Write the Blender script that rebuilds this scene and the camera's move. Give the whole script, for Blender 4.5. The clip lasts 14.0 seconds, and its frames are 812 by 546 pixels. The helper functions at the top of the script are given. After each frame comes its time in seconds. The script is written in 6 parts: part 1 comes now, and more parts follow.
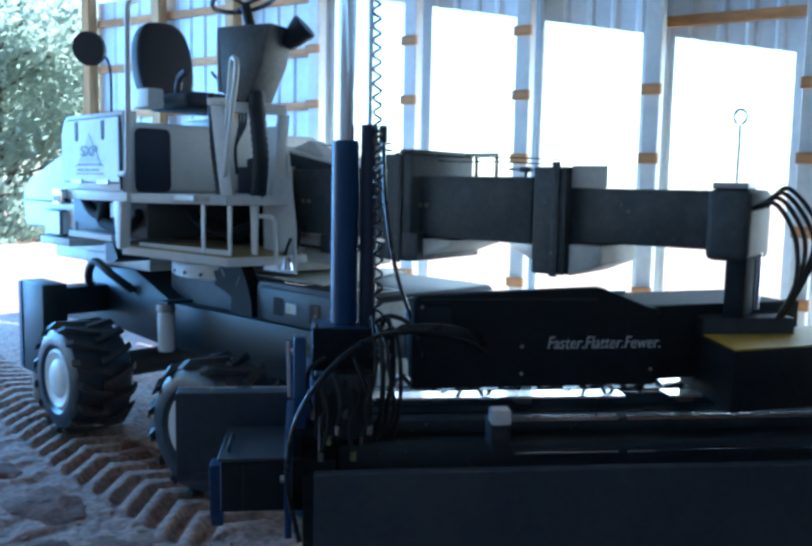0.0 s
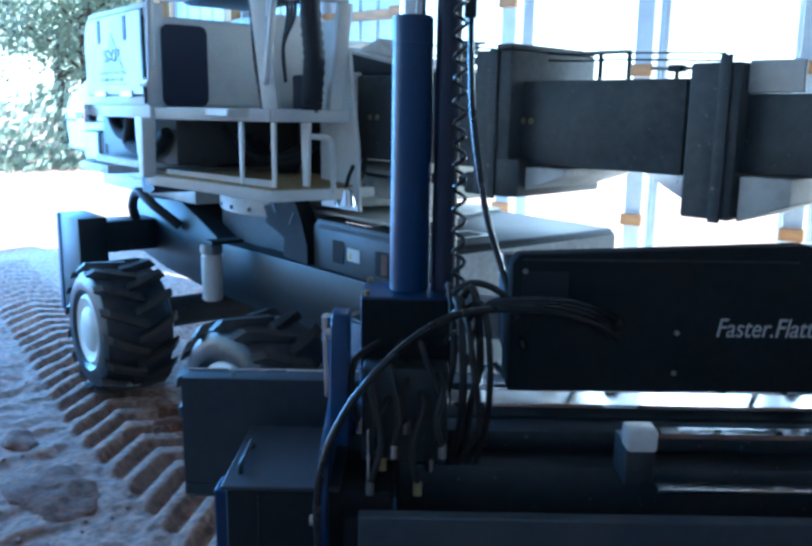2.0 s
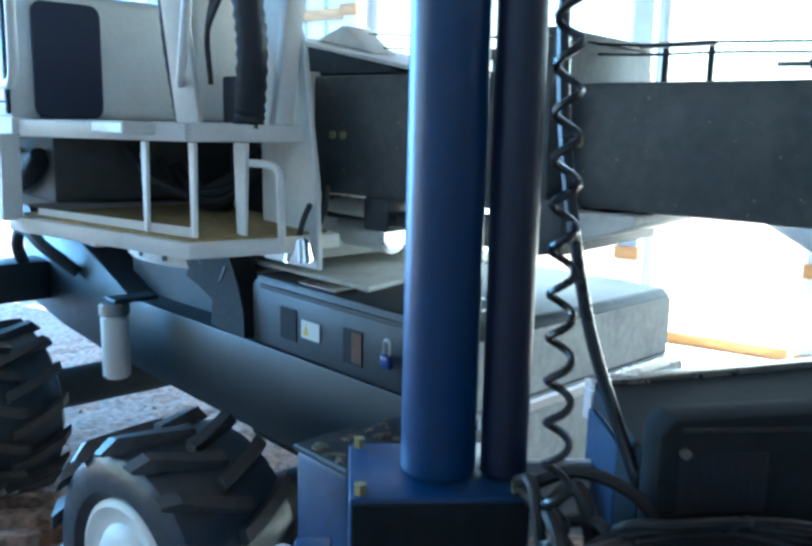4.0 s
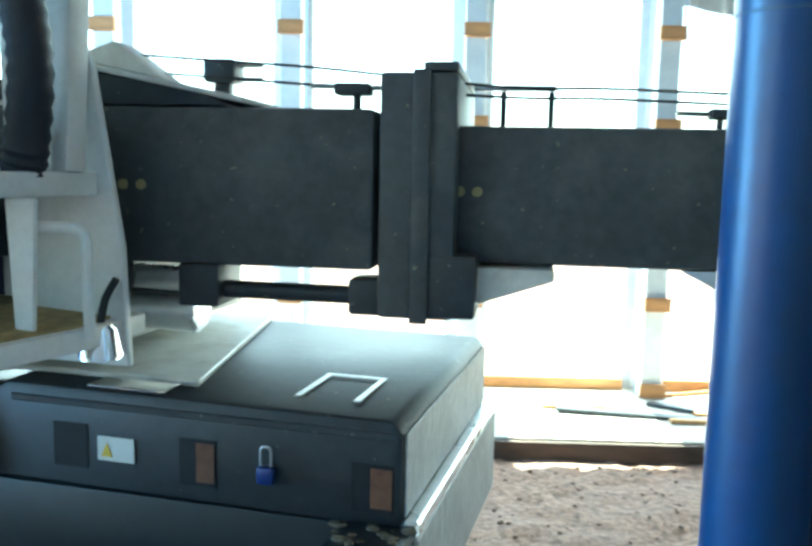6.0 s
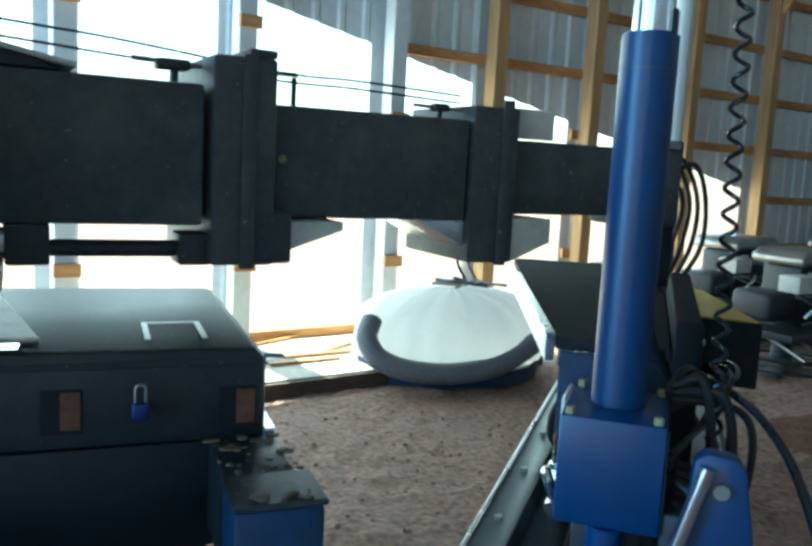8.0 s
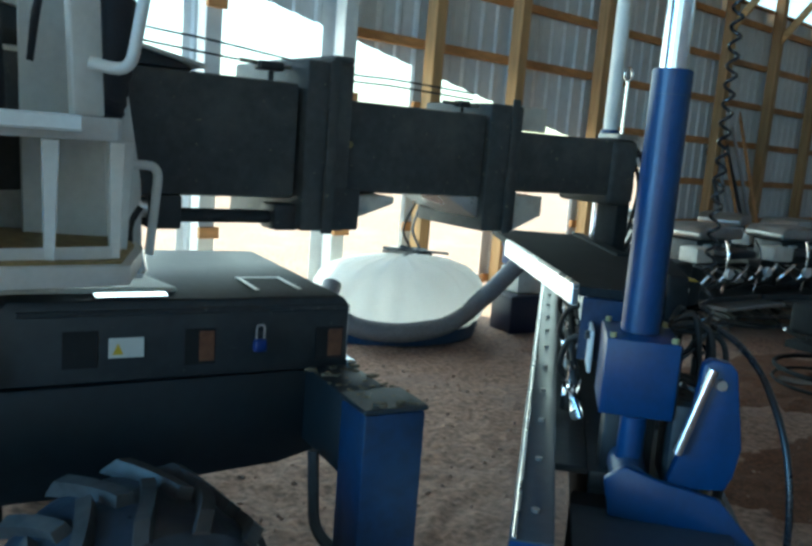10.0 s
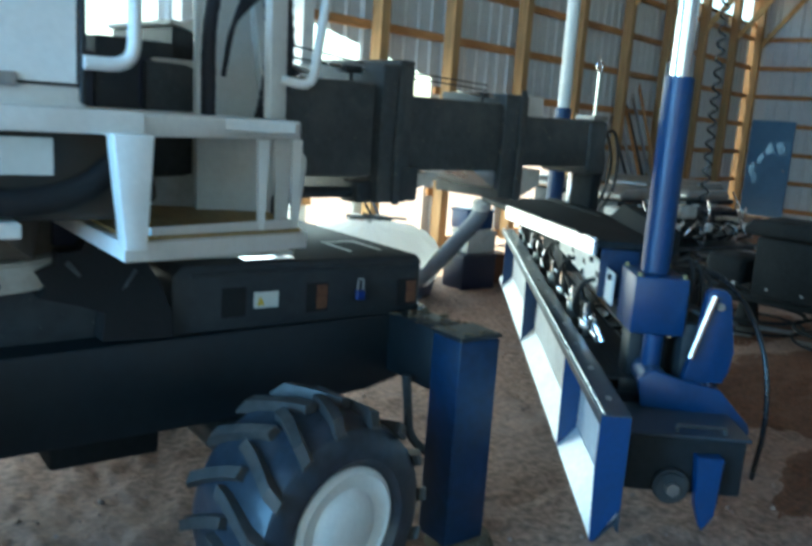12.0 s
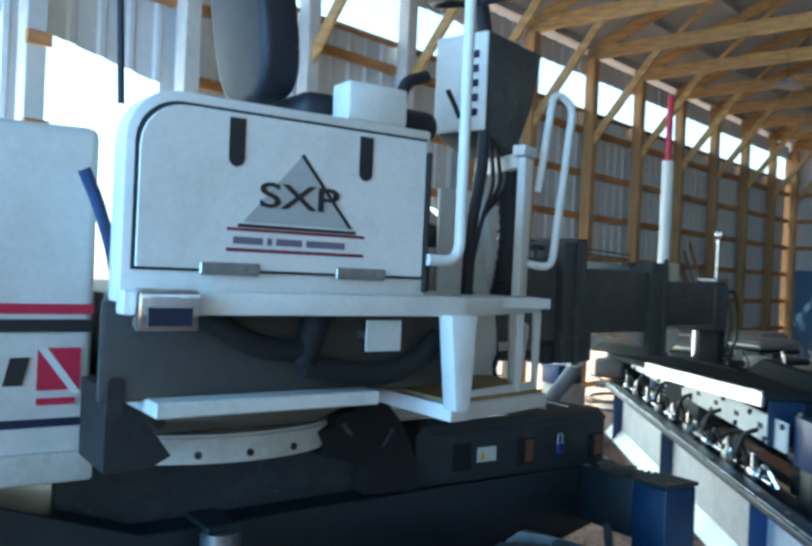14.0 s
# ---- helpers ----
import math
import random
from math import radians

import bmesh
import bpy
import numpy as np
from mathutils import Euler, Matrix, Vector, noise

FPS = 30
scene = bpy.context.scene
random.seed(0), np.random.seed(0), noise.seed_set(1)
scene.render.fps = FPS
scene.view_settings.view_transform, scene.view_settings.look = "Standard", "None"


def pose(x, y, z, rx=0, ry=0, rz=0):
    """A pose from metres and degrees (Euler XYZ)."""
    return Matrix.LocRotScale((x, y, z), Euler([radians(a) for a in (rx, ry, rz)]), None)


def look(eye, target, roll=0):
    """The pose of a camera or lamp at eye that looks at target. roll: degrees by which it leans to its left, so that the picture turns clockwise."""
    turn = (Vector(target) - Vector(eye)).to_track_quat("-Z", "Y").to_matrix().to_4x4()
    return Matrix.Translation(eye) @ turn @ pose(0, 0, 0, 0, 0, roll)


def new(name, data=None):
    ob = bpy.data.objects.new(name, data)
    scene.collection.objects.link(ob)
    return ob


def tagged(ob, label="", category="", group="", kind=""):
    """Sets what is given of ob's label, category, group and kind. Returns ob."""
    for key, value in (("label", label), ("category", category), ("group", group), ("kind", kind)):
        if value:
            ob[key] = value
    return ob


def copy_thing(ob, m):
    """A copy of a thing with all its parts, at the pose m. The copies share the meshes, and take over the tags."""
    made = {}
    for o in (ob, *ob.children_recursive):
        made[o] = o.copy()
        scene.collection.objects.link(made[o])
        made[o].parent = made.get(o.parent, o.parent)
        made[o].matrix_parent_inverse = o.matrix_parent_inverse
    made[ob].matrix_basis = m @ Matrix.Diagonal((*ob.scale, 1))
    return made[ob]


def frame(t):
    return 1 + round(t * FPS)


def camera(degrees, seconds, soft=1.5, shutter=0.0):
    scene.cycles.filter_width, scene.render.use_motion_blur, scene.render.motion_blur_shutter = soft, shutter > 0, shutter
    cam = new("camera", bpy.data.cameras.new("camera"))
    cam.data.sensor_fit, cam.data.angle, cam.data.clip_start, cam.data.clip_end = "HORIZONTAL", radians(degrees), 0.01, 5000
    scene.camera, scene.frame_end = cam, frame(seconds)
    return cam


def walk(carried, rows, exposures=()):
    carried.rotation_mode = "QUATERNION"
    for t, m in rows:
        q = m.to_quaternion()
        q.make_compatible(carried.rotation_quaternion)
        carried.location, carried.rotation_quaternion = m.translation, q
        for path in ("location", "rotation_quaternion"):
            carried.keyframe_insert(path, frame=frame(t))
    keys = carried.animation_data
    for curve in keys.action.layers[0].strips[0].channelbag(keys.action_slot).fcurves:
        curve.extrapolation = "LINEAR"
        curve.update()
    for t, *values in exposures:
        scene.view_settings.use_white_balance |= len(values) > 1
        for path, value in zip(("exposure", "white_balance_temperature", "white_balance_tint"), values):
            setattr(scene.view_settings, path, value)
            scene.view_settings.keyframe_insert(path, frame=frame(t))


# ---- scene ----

cam = camera(52.7, 14.0, soft=3.0, shutter=0.3)
PATH = [
    (0, (0.254, 0.028, 1.662), (-1.15, 1.436, 1.446), 1.0),
    (0.5, (0.091, 0.183, 1.627), (-1.352, 1.546, 1.38), 0.5),
    (1, (-0.155, 0.298, 1.62), (-1.589, 1.664, 1.341), 0.7),
    (1.5, (-0.317, 0.46, 1.582), (-1.777, 1.785, 1.247), -0.4),
    (2, (-0.479, 0.761, 1.591), (-2.014, 1.982, 1.2), 0.9),
    (4.5, (-1.662, 1.348, 1.596), (-3.019, 2.779, 1.259), 1.3),
    (5, (-1.924, 1.265, 1.634), (-2.962, 2.936, 1.271), 1.9),
    (5.5, (-2.144, 1.269, 1.605), (-2.902, 3.093, 1.291), 2.5),
    (6, (-2.309, 1.226, 1.601), (-2.831, 3.14, 1.353), 1.2),
    (6.5, (-2.527, 1.017, 1.607), (-2.648, 3.001, 1.388), 0.2),
    (7, (-2.684, 0.969, 1.58), (-2.466, 2.938, 1.309), 2.2),
    (7.5, (-2.906, 0.966, 1.576), (-2.389, 2.883, 1.331), 2.9),
    (8, (-3.133, 0.799, 1.563), (-2.427, 2.651, 1.297), 3.0),
    (10.5, (-4.015, 0.484, 1.587), (-2.959, 2.141, 1.209), 4.0),
    (11, (-4.216, 0.519, 1.57), (-3.034, 2.052, 1.069), 3.9),
    (11.5, (-4.406, 0.472, 1.576), (-3.168, 1.949, 1.042), 4.8),
    (12, (-4.718, 0.262, 1.626), (-3.539, 1.832, 1.247), 4.0),
    (12.5, (-4.871, 0.238, 1.65), (-3.77, 1.9, 1.49), 5.0),
    (13, (-5.048, 0.353, 1.647), (-3.992, 2.05, 1.582), 3.4),
    (13.5, (-5.226, 0.429, 1.647), (-4.235, 2.165, 1.592), 3.4),
    (14, (-5.529, 0.367, 1.66), (-4.388, 2.01, 1.652), 2.5),
]
walk(cam, [(t, look(eye, target, roll)) for t, eye, target, roll in PATH],
     [(0, 1.7, 5100, -6), (1, 1.95, 5000, -6), (2.2, 2.25, 4900, -6), (4.5, 2.93, 5700, -14), (5, 3.02, 5900, -16), (5.5, 2.95, 6050, -18), (6, 2.66, 5950, -20), (6.5, 2.46, 5900, -20), (7, 2.38, 5900, -20), (7.5, 2.08, 5900, -20), (8.2, 1.64, 5900, -20),
      (10.5, 1.5, 6100, -17), (12, 1.85, 6150, -16), (14, 1.65, 6100, -10)])

# ---- world and light ----
world = bpy.data.worlds.new("sky")
scene.world = world
world.use_nodes = True
wn = world.node_tree
bg = wn.nodes["Background"]
sky = wn.nodes.new("ShaderNodeTexSky")
sky.sky_type = 'NISHITA'
sky.sun_disc = False
SUN_AZ, SUN_EL = radians(-18), radians(66)   # azimuth from +y towards +x
sky.sun_elevation = SUN_EL
sky.sun_rotation = SUN_AZ
wn.links.new(sky.outputs[0], bg.inputs[0])
bg.inputs[1].default_value = 0.15
sun = new("sun", bpy.data.lights.new("sun", "SUN"))
sun.data.energy, sun.data.angle, sun.data.color = 5.0, radians(0.5), (1.0, 0.95, 0.87)
toward = Vector((math.sin(SUN_AZ) * math.cos(SUN_EL), math.cos(SUN_AZ) * math.cos(SUN_EL), math.sin(SUN_EL)))
sun.matrix_world = look(toward * 30, (0, 0, 0))

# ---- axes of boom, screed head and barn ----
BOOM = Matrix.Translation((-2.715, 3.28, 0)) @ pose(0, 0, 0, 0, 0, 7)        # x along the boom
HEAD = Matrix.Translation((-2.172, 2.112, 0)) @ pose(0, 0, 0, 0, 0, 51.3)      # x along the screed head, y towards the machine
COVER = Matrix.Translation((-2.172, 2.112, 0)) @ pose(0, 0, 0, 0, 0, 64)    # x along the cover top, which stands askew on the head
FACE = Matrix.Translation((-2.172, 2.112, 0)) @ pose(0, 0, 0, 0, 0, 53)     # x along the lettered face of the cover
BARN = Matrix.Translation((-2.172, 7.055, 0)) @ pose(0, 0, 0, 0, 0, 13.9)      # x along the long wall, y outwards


# ---- materials ----
def material(name, colour, rough=0.6, metal=0.0, grain=40.0, vary=0.12, stain=2.5, stains=0.15, bump=0.15, second=None, coat=0.0, vary_object=0.0, specks=None):
    """Base colour varied at two scales, roughness and relief by noise."""
    m = bpy.data.materials.new(name)
    m.use_nodes = True
    nt = m.node_tree
    p = nt.nodes["Principled BSDF"]
    p.inputs["Roughness"].default_value = rough
    p.inputs["Metallic"].default_value = metal
    if coat:
        p.inputs["Coat Weight"].default_value = coat
        p.inputs["Coat Roughness"].default_value = 0.15
    co = nt.nodes.new("ShaderNodeTexCoord")
    fine = nt.nodes.new("ShaderNodeTexNoise")
    fine.inputs["Scale"].default_value, fine.inputs["Detail"].default_value = grain, 5
    big = nt.nodes.new("ShaderNodeTexNoise")
    big.inputs["Scale"].default_value, big.inputs["Detail"].default_value = stain, 6
    big.inputs["Roughness"].default_value = 0.65
    for t in (fine, big):
        nt.links.new(co.outputs["Object"], t.inputs["Vector"])
    c = Vector(colour)
    dark, light = c * (1 - vary), c * (1 + vary)
    r1 = nt.nodes.new("ShaderNodeValToRGB")
    r1.color_ramp.elements[0].position, r1.color_ramp.elements[1].position = 0.3, 0.7
    r1.color_ramp.elements[0].color, r1.color_ramp.elements[1].color = (*dark, 1), (*light, 1)
    nt.links.new(fine.outputs["Fac"], r1.inputs["Fac"])
    r2 = nt.nodes.new("ShaderNodeValToRGB")
    r2.color_ramp.elements[0].position, r2.color_ramp.elements[1].position = 0.48, 0.68
    r2.color_ramp.elements[0].color, r2.color_ramp.elements[1].color = (0, 0, 0, 1), (stains, stains, stains, 1)
    nt.links.new(big.outputs["Fac"], r2.inputs["Fac"])
    mix = nt.nodes.new("ShaderNodeMix")
    mix.data_type = 'RGBA'
    nt.links.new(r2.outputs["Color"], mix.inputs["Factor"])
    nt.links.new(r1.outputs["Color"], mix.inputs["A"])
    mix.inputs["B"].default_value = (*(second or tuple(c * 0.4)), 1)
    out = mix.outputs["Result"]
    if specks:
        dots = nt.nodes.new("ShaderNodeTexNoise")
        dots.inputs["Scale"].default_value, dots.inputs["Detail"].default_value = 55, 2
        nt.links.new(co.outputs["Object"], dots.inputs["Vector"])
        r3 = nt.nodes.new("ShaderNodeValToRGB")
        r3.color_ramp.elements[0].position, r3.color_ramp.elements[1].position = 0.70, 0.76
        r3.color_ramp.elements[1].color = (0.7, 0.7, 0.7, 1)
        nt.links.new(dots.outputs["Fac"], r3.inputs["Fac"])
        mix2 = nt.nodes.new("ShaderNodeMix")
        mix2.data_type = 'RGBA'
        nt.links.new(r3.outputs["Color"], mix2.inputs["Factor"])
        nt.links.new(out, mix2.inputs["A"])
        mix2.inputs["B"].default_value = (*specks, 1)
        out = mix2.outputs["Result"]
    if vary_object:
        info = nt.nodes.new("ShaderNodeObjectInfo")
        span = nt.nodes.new("ShaderNodeMapRange")
        span.inputs["To Min"].default_value, span.inputs["To Max"].default_value = 1 - vary_object, 1 + vary_object
        nt.links.new(info.outputs["Random"], span.inputs["Value"])
        hsv = nt.nodes.new("ShaderNodeHueSaturation")
        nt.links.new(span.outputs["Result"], hsv.inputs["Value"])
        nt.links.new(out, hsv.inputs["Color"])
        out = hsv.outputs["Color"]
    nt.links.new(out, p.inputs["Base Color"])
    rr = nt.nodes.new("ShaderNodeMapRange")
    rr.inputs["To Min"].default_value, rr.inputs["To Max"].default_value = max(0.03, rough - 0.12), min(1, rough + 0.12)
    nt.links.new(big.outputs["Fac"], rr.inputs["Value"])
    nt.links.new(rr.outputs["Result"], p.inputs["Roughness"])
    if bump:
        bn = nt.nodes.new("ShaderNodeBump")
        bn.inputs["Strength"].default_value, bn.inputs["Distance"].default_value = bump, 0.01
        nt.links.new(fine.outputs["Fac"], bn.inputs["Height"])
        nt.links.new(bn.outputs["Normal"], p.inputs["Normal"])
    return m


def wood(name, colour, along="X", vary_object=0.12):
    """Sawn timber: long streaks of grain and darker knots."""
    m = material(name, colour, 0.75, grain=14, vary=0.3, stain=3, stains=0.35, bump=0.25, second=tuple(Vector(colour) * 0.45), vary_object=vary_object)
    nt = m.node_tree
    mp = nt.nodes.new("ShaderNodeMapping")
    mp.inputs["Scale"].default_value = {"X": (0.12, 1.5, 1.5), "Y": (1.5, 0.12, 1.5), "Z": (1.5, 1.5, 0.12)}[along]
    co = [n for n in nt.nodes if n.type == 'TEX_COORD'][0]
    nt.links.new(co.outputs["Object"], mp.inputs["Vector"])
    for n in nt.nodes:
        if n.type == 'TEX_NOISE':
            nt.links.new(mp.outputs["Vector"], n.inputs["Vector"])
    return m


WHITE = material("white_paint", (0.72, 0.73, 0.70), 0.42, grain=60, vary=0.04, stain=5, stains=0.25, second=(0.42, 0.40, 0.35), bump=0.05)
CREAM = material("dusty_white_paint", (0.60, 0.59, 0.54), 0.55, grain=50, vary=0.06, stain=7, stains=0.4, second=(0.30, 0.26, 0.20), bump=0.08)
BLUE = material("blue_paint", (0.005, 0.037, 0.122), 0.36, grain=50, vary=0.12, stain=5, stains=0.4, second=(0.010, 0.026, 0.065), bump=0.06)
DUSTBLUE = material("dusty_blue_paint", (0.018, 0.052, 0.12), 0.5, grain=40, vary=0.15, stain=3, stains=0.5, second=(0.07, 0.08, 0.09), bump=0.1)
GREY = material("dusty_grey_steel", (0.046, 0.052, 0.055), 0.55, grain=35, vary=0.2, stain=5, stains=0.5, second=(0.12, 0.125, 0.12), bump=0.12, specks=(0.30, 0.27, 0.17))
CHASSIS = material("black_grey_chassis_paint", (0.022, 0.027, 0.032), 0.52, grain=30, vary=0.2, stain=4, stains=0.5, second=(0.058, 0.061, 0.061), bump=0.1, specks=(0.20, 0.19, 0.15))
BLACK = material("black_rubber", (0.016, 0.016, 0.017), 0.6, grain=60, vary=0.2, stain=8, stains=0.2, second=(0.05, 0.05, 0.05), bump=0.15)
GLOSSBLACK = material("glossy_black_hose", (0.014, 0.015, 0.018), 0.28, grain=80, vary=0.2, bump=0.05)
VOID = material("deep_matt_black", (0.004, 0.004, 0.005), 0.8, grain=40, vary=0.2, bump=0.3)
VINYL = material("black_vinyl", (0.010, 0.012, 0.020), 0.55, grain=150, vary=0.2, bump=0.2)
NAVY = material("dark_navy_paint", (0.012, 0.018, 0.045), 0.4, grain=60, vary=0.1, bump=0.05)
# bluish base paints in sky light reflected by the rubber; brown stains are dust
TYRE = material("dusty_sky_tinted_rubber", (0.024, 0.032, 0.045), 0.32, grain=25, vary=0.3, stain=4, stains=0.4, second=(0.072, 0.062, 0.055), bump=0.25)
TREAD = material("dusty_tread_rubber", (0.050, 0.048, 0.047), 0.5, grain=25, vary=0.3, stain=4, stains=0.5, second=(0.115, 0.090, 0.072), bump=0.25)
DARKBLUE = material("near_black_blue_paint", (0.006, 0.0105, 0.015), 0.52, grain=30, vary=0.25, stain=4, stains=0.35, second=(0.014, 0.0165, 0.017), bump=0.1)
JACKBLUE = material("scuffed_blue_paint", (0.005, 0.027, 0.080), 0.45, grain=30, vary=0.25, stain=6, stains=0.5, second=(0.012, 0.018, 0.026), bump=0.12)
BOXPAINT = material("dusty_black_box_paint", (0.016, 0.020, 0.024), 0.55, grain=30, vary=0.2, stain=4, stains=0.5, second=(0.040, 0.043, 0.043), bump=0.1, specks=(0.20, 0.19, 0.15))
MATTBLACK = material("matt_black_cover_paint", (0.014, 0.017, 0.020), 0.75, grain=40, vary=0.2, stain=4, stains=0.4, second=(0.03, 0.032, 0.033), bump=0.08)
PALESTEEL = material("mottled_pale_steel", (0.34, 0.35, 0.35), 0.55, grain=35, vary=0.15, stain=5, stains=0.5, second=(0.20, 0.20, 0.19), bump=0.12)
SCOURED = material("scoured_pale_steel", (0.78, 0.79, 0.79), 0.42, metal=0.25, grain=40, vary=0.08, stain=6, stains=0.25, second=(0.45, 0.43, 0.40), bump=0.06)
FRONTBLUE = material("dark_blue_plate_paint", (0.030, 0.042, 0.056), 0.38, grain=30, vary=0.15, stain=3, stains=0.4, second=(0.075, 0.082, 0.088), bump=0.06)
FRONTPLATE = material("dusty_blue_grey_plate_paint", (0.042, 0.058, 0.078), 0.4, grain=30, vary=0.15, stain=3, stains=0.4, second=(0.08, 0.09, 0.096), bump=0.06)
MUD = material("dried_mud", (0.13, 0.105, 0.07), 0.95, grain=60, vary=0.4, stain=12, stains=0.6, second=(0.09, 0.075, 0.055), bump=0.6)
CHROME = material("bright_steel", (0.75, 0.76, 0.78), 0.12, metal=1.0, grain=80, vary=0.05, stains=0.1, bump=0.03)
STEEL = material("worn_steel", (0.38, 0.38, 0.37), 0.38, metal=0.9, grain=60, vary=0.15, stains=0.4, second=(0.12, 0.10, 0.08), bump=0.1)
ALU = material("bright_aluminium", (0.80, 0.81, 0.82), 0.28, metal=0.85, grain=50, vary=0.06, stains=0.15, bump=0.05)
POLISHED = material("polished_steel", (0.85, 0.86, 0.87), 0.1, metal=1.0, grain=60, vary=0.05, stains=0.1, second=(0.5, 0.49, 0.47), bump=0.0)
YELLOW = material("yellow_paint", (0.55, 0.38, 0.03), 0.5, grain=50, vary=0.1, stains=0.3, bump=0.05)
PLYDECK = material("worn_yellowed_deck", (0.33, 0.25, 0.11), 0.8, grain=30, vary=0.25, stain=4, stains=0.5, second=(0.14, 0.11, 0.07), bump=0.3)
BRASSY = material("yellowed_bolt_paint", (0.30, 0.26, 0.12), 0.5, bump=0.0)
RED = material("red_paint", (0.50, 0.02, 0.06), 0.45, grain=50, vary=0.05, bump=0.03)
MAROON = material("maroon_decal", (0.20, 0.02, 0.05), 0.45, grain=50, vary=0.05, bump=0.0)
DECALBLACK = material("black_decal", (0.02, 0.02, 0.022), 0.45, bump=0.0)
DECALTEXT = material("grey_purple_decal", (0.16, 0.14, 0.19), 0.45, bump=0.0)
DECALGREY = material("grey_decal", (0.42, 0.43, 0.42), 0.45, vary=0.05, bump=0.0)
SILVER = material("silver_lettering", (0.55, 0.56, 0.56), 0.4, vary=0.05, bump=0.0)
RUST = material("rusty_orange_steel", (0.11, 0.045, 0.022), 0.8, grain=40, vary=0.3, stain=6, stains=0.6, second=(0.12, 0.06, 0.03), bump=0.3)
STICKER = material("pale_sticker", (0.55, 0.56, 0.52), 0.5, vary=0.05, bump=0.0)
LOCKBLUE = material("blue_padlock_shell", (0.006, 0.025, 0.14), 0.35, bump=0.0)
SHEET = material("grey_metal_sheeting", (0.62, 0.65, 0.68), 0.5, grain=12, vary=0.06, stain=1.2, stains=0.2, second=(0.44, 0.46, 0.48), bump=0.04)
CONCRETE = material("pale_concrete", (0.60, 0.57, 0.51), 0.85, grain=25, vary=0.1, stain=2, stains=0.4, second=(0.32, 0.29, 0.25), bump=0.3)
DIRT = material("brown_dirt_and_gravel", (0.27, 0.17, 0.125), 0.95, grain=26, vary=0.5, stain=1.1, stains=0.6, second=(0.31, 0.23, 0.20), bump=1.0)
PLASTIC = material("white_plastic_film", (0.78, 0.78, 0.76), 0.3, grain=30, vary=0.04, bump=0.25)
HOSEGREY = material("grey_hose", (0.17, 0.18, 0.20), 0.55, grain=60, vary=0.15, stains=0.3, bump=0.2)
BLUEDOOR = material("blue_door_paint", (0.13, 0.25, 0.42), 0.85, grain=20, vary=0.06, stains=0.2, bump=0.04)
LENS = material("pale_lamp_lens", (0.65, 0.68, 0.70), 0.15, vary=0.05, bump=0.0)
POSTWOOD = wood("post_timber", (0.42, 0.25, 0.11), "Z")
GIRTWOOD = wood("girt_timber", (0.45, 0.22, 0.085), "X")
TRUSSWOOD = wood("truss_timber", (0.52, 0.32, 0.13), "Y")
BARK = material("bark", (0.10, 0.075, 0.055), 0.9, grain=20, vary=0.3, bump=0.5)
LEAF = material("leaves", (0.12, 0.16, 0.11), 0.6, grain=3, vary=0.4, bump=0.0)


MATTBLACK.node_tree.nodes["Principled BSDF"].inputs["Specular IOR Level"].default_value = 0.2


def let_through(m, colour, share):
    """Lets part of the light pass through a thin sheet or leaf."""
    nt = m.node_tree
    t = nt.nodes.new("ShaderNodeBsdfTranslucent")
    t.inputs["Color"].default_value = (*colour, 1)
    mix = nt.nodes.new("ShaderNodeMixShader")
    mix.inputs[0].default_value = share
    nt.links.new(nt.nodes["Principled BSDF"].outputs[0], mix.inputs[1])
    nt.links.new(t.outputs[0], mix.inputs[2])
    nt.links.new(mix.outputs[0], nt.nodes["Material Output"].inputs[0])


let_through(LEAF, (0.50, 0.58, 0.50), 0.6)
let_through(PLASTIC, (0.92, 0.92, 0.91), 0.7)


# ---- mesh helpers ----
def bm_box(x0, x1, y0, y1, z0, z1, bevel=0.0, seg=2):
    bm = bmesh.new()
    bmesh.ops.create_cube(bm, size=1.0)
    for v in bm.verts:
        v.co = Vector((x0 if v.co.x < 0 else x1, y0 if v.co.y < 0 else y1, z0 if v.co.z < 0 else z1))
    if bevel:
        bmesh.ops.bevel(bm, geom=bm.edges[:], offset=bevel, segments=seg, profile=0.5, affect='EDGES')
    return bm


def bm_prism(points, axis, a0, a1, bevel=0.0, seg=2):
    """A polygon drawn in the two other axes (in x, y, z order), drawn out along axis from a0 to a1."""
    bm = bmesh.new()
    put = {"x": lambda p, a: (a, p[0], p[1]), "y": lambda p, a: (p[0], a, p[1]), "z": lambda p, a: (p[0], p[1], a)}[axis]
    lo = [bm.verts.new(put(p, a0)) for p in points]
    hi = [bm.verts.new(put(p, a1)) for p in points]
    bm.faces.new(lo)
    bm.faces.new(hi)
    n = len(points)
    for i in range(n):
        bm.faces.new((lo[i], lo[(i + 1) % n], hi[(i + 1) % n], hi[i]))
    bmesh.ops.recalc_face_normals(bm, faces=bm.faces[:])
    if bevel:
        bmesh.ops.bevel(bm, geom=bm.edges[:], offset=bevel, segments=seg, profile=0.5, affect='EDGES')
    return bm


def round_path(points, radius, steps=5):
    """Points with their inner corners rounded."""
    pts = [Vector(p) for p in points]
    out = [pts[0]]
    for a, b, c in zip(pts, pts[1:], pts[2:]):
        r = min(radius, (a - b).length * 0.49, (c - b).length * 0.49)
        p, q = b + (a - b).normalized() * r, b + (c - b).normalized() * r
        out += [p.lerp(b, i / steps).lerp(b.lerp(q, i / steps), i / steps) for i in range(steps + 1)]
    return out + [pts[-1]]


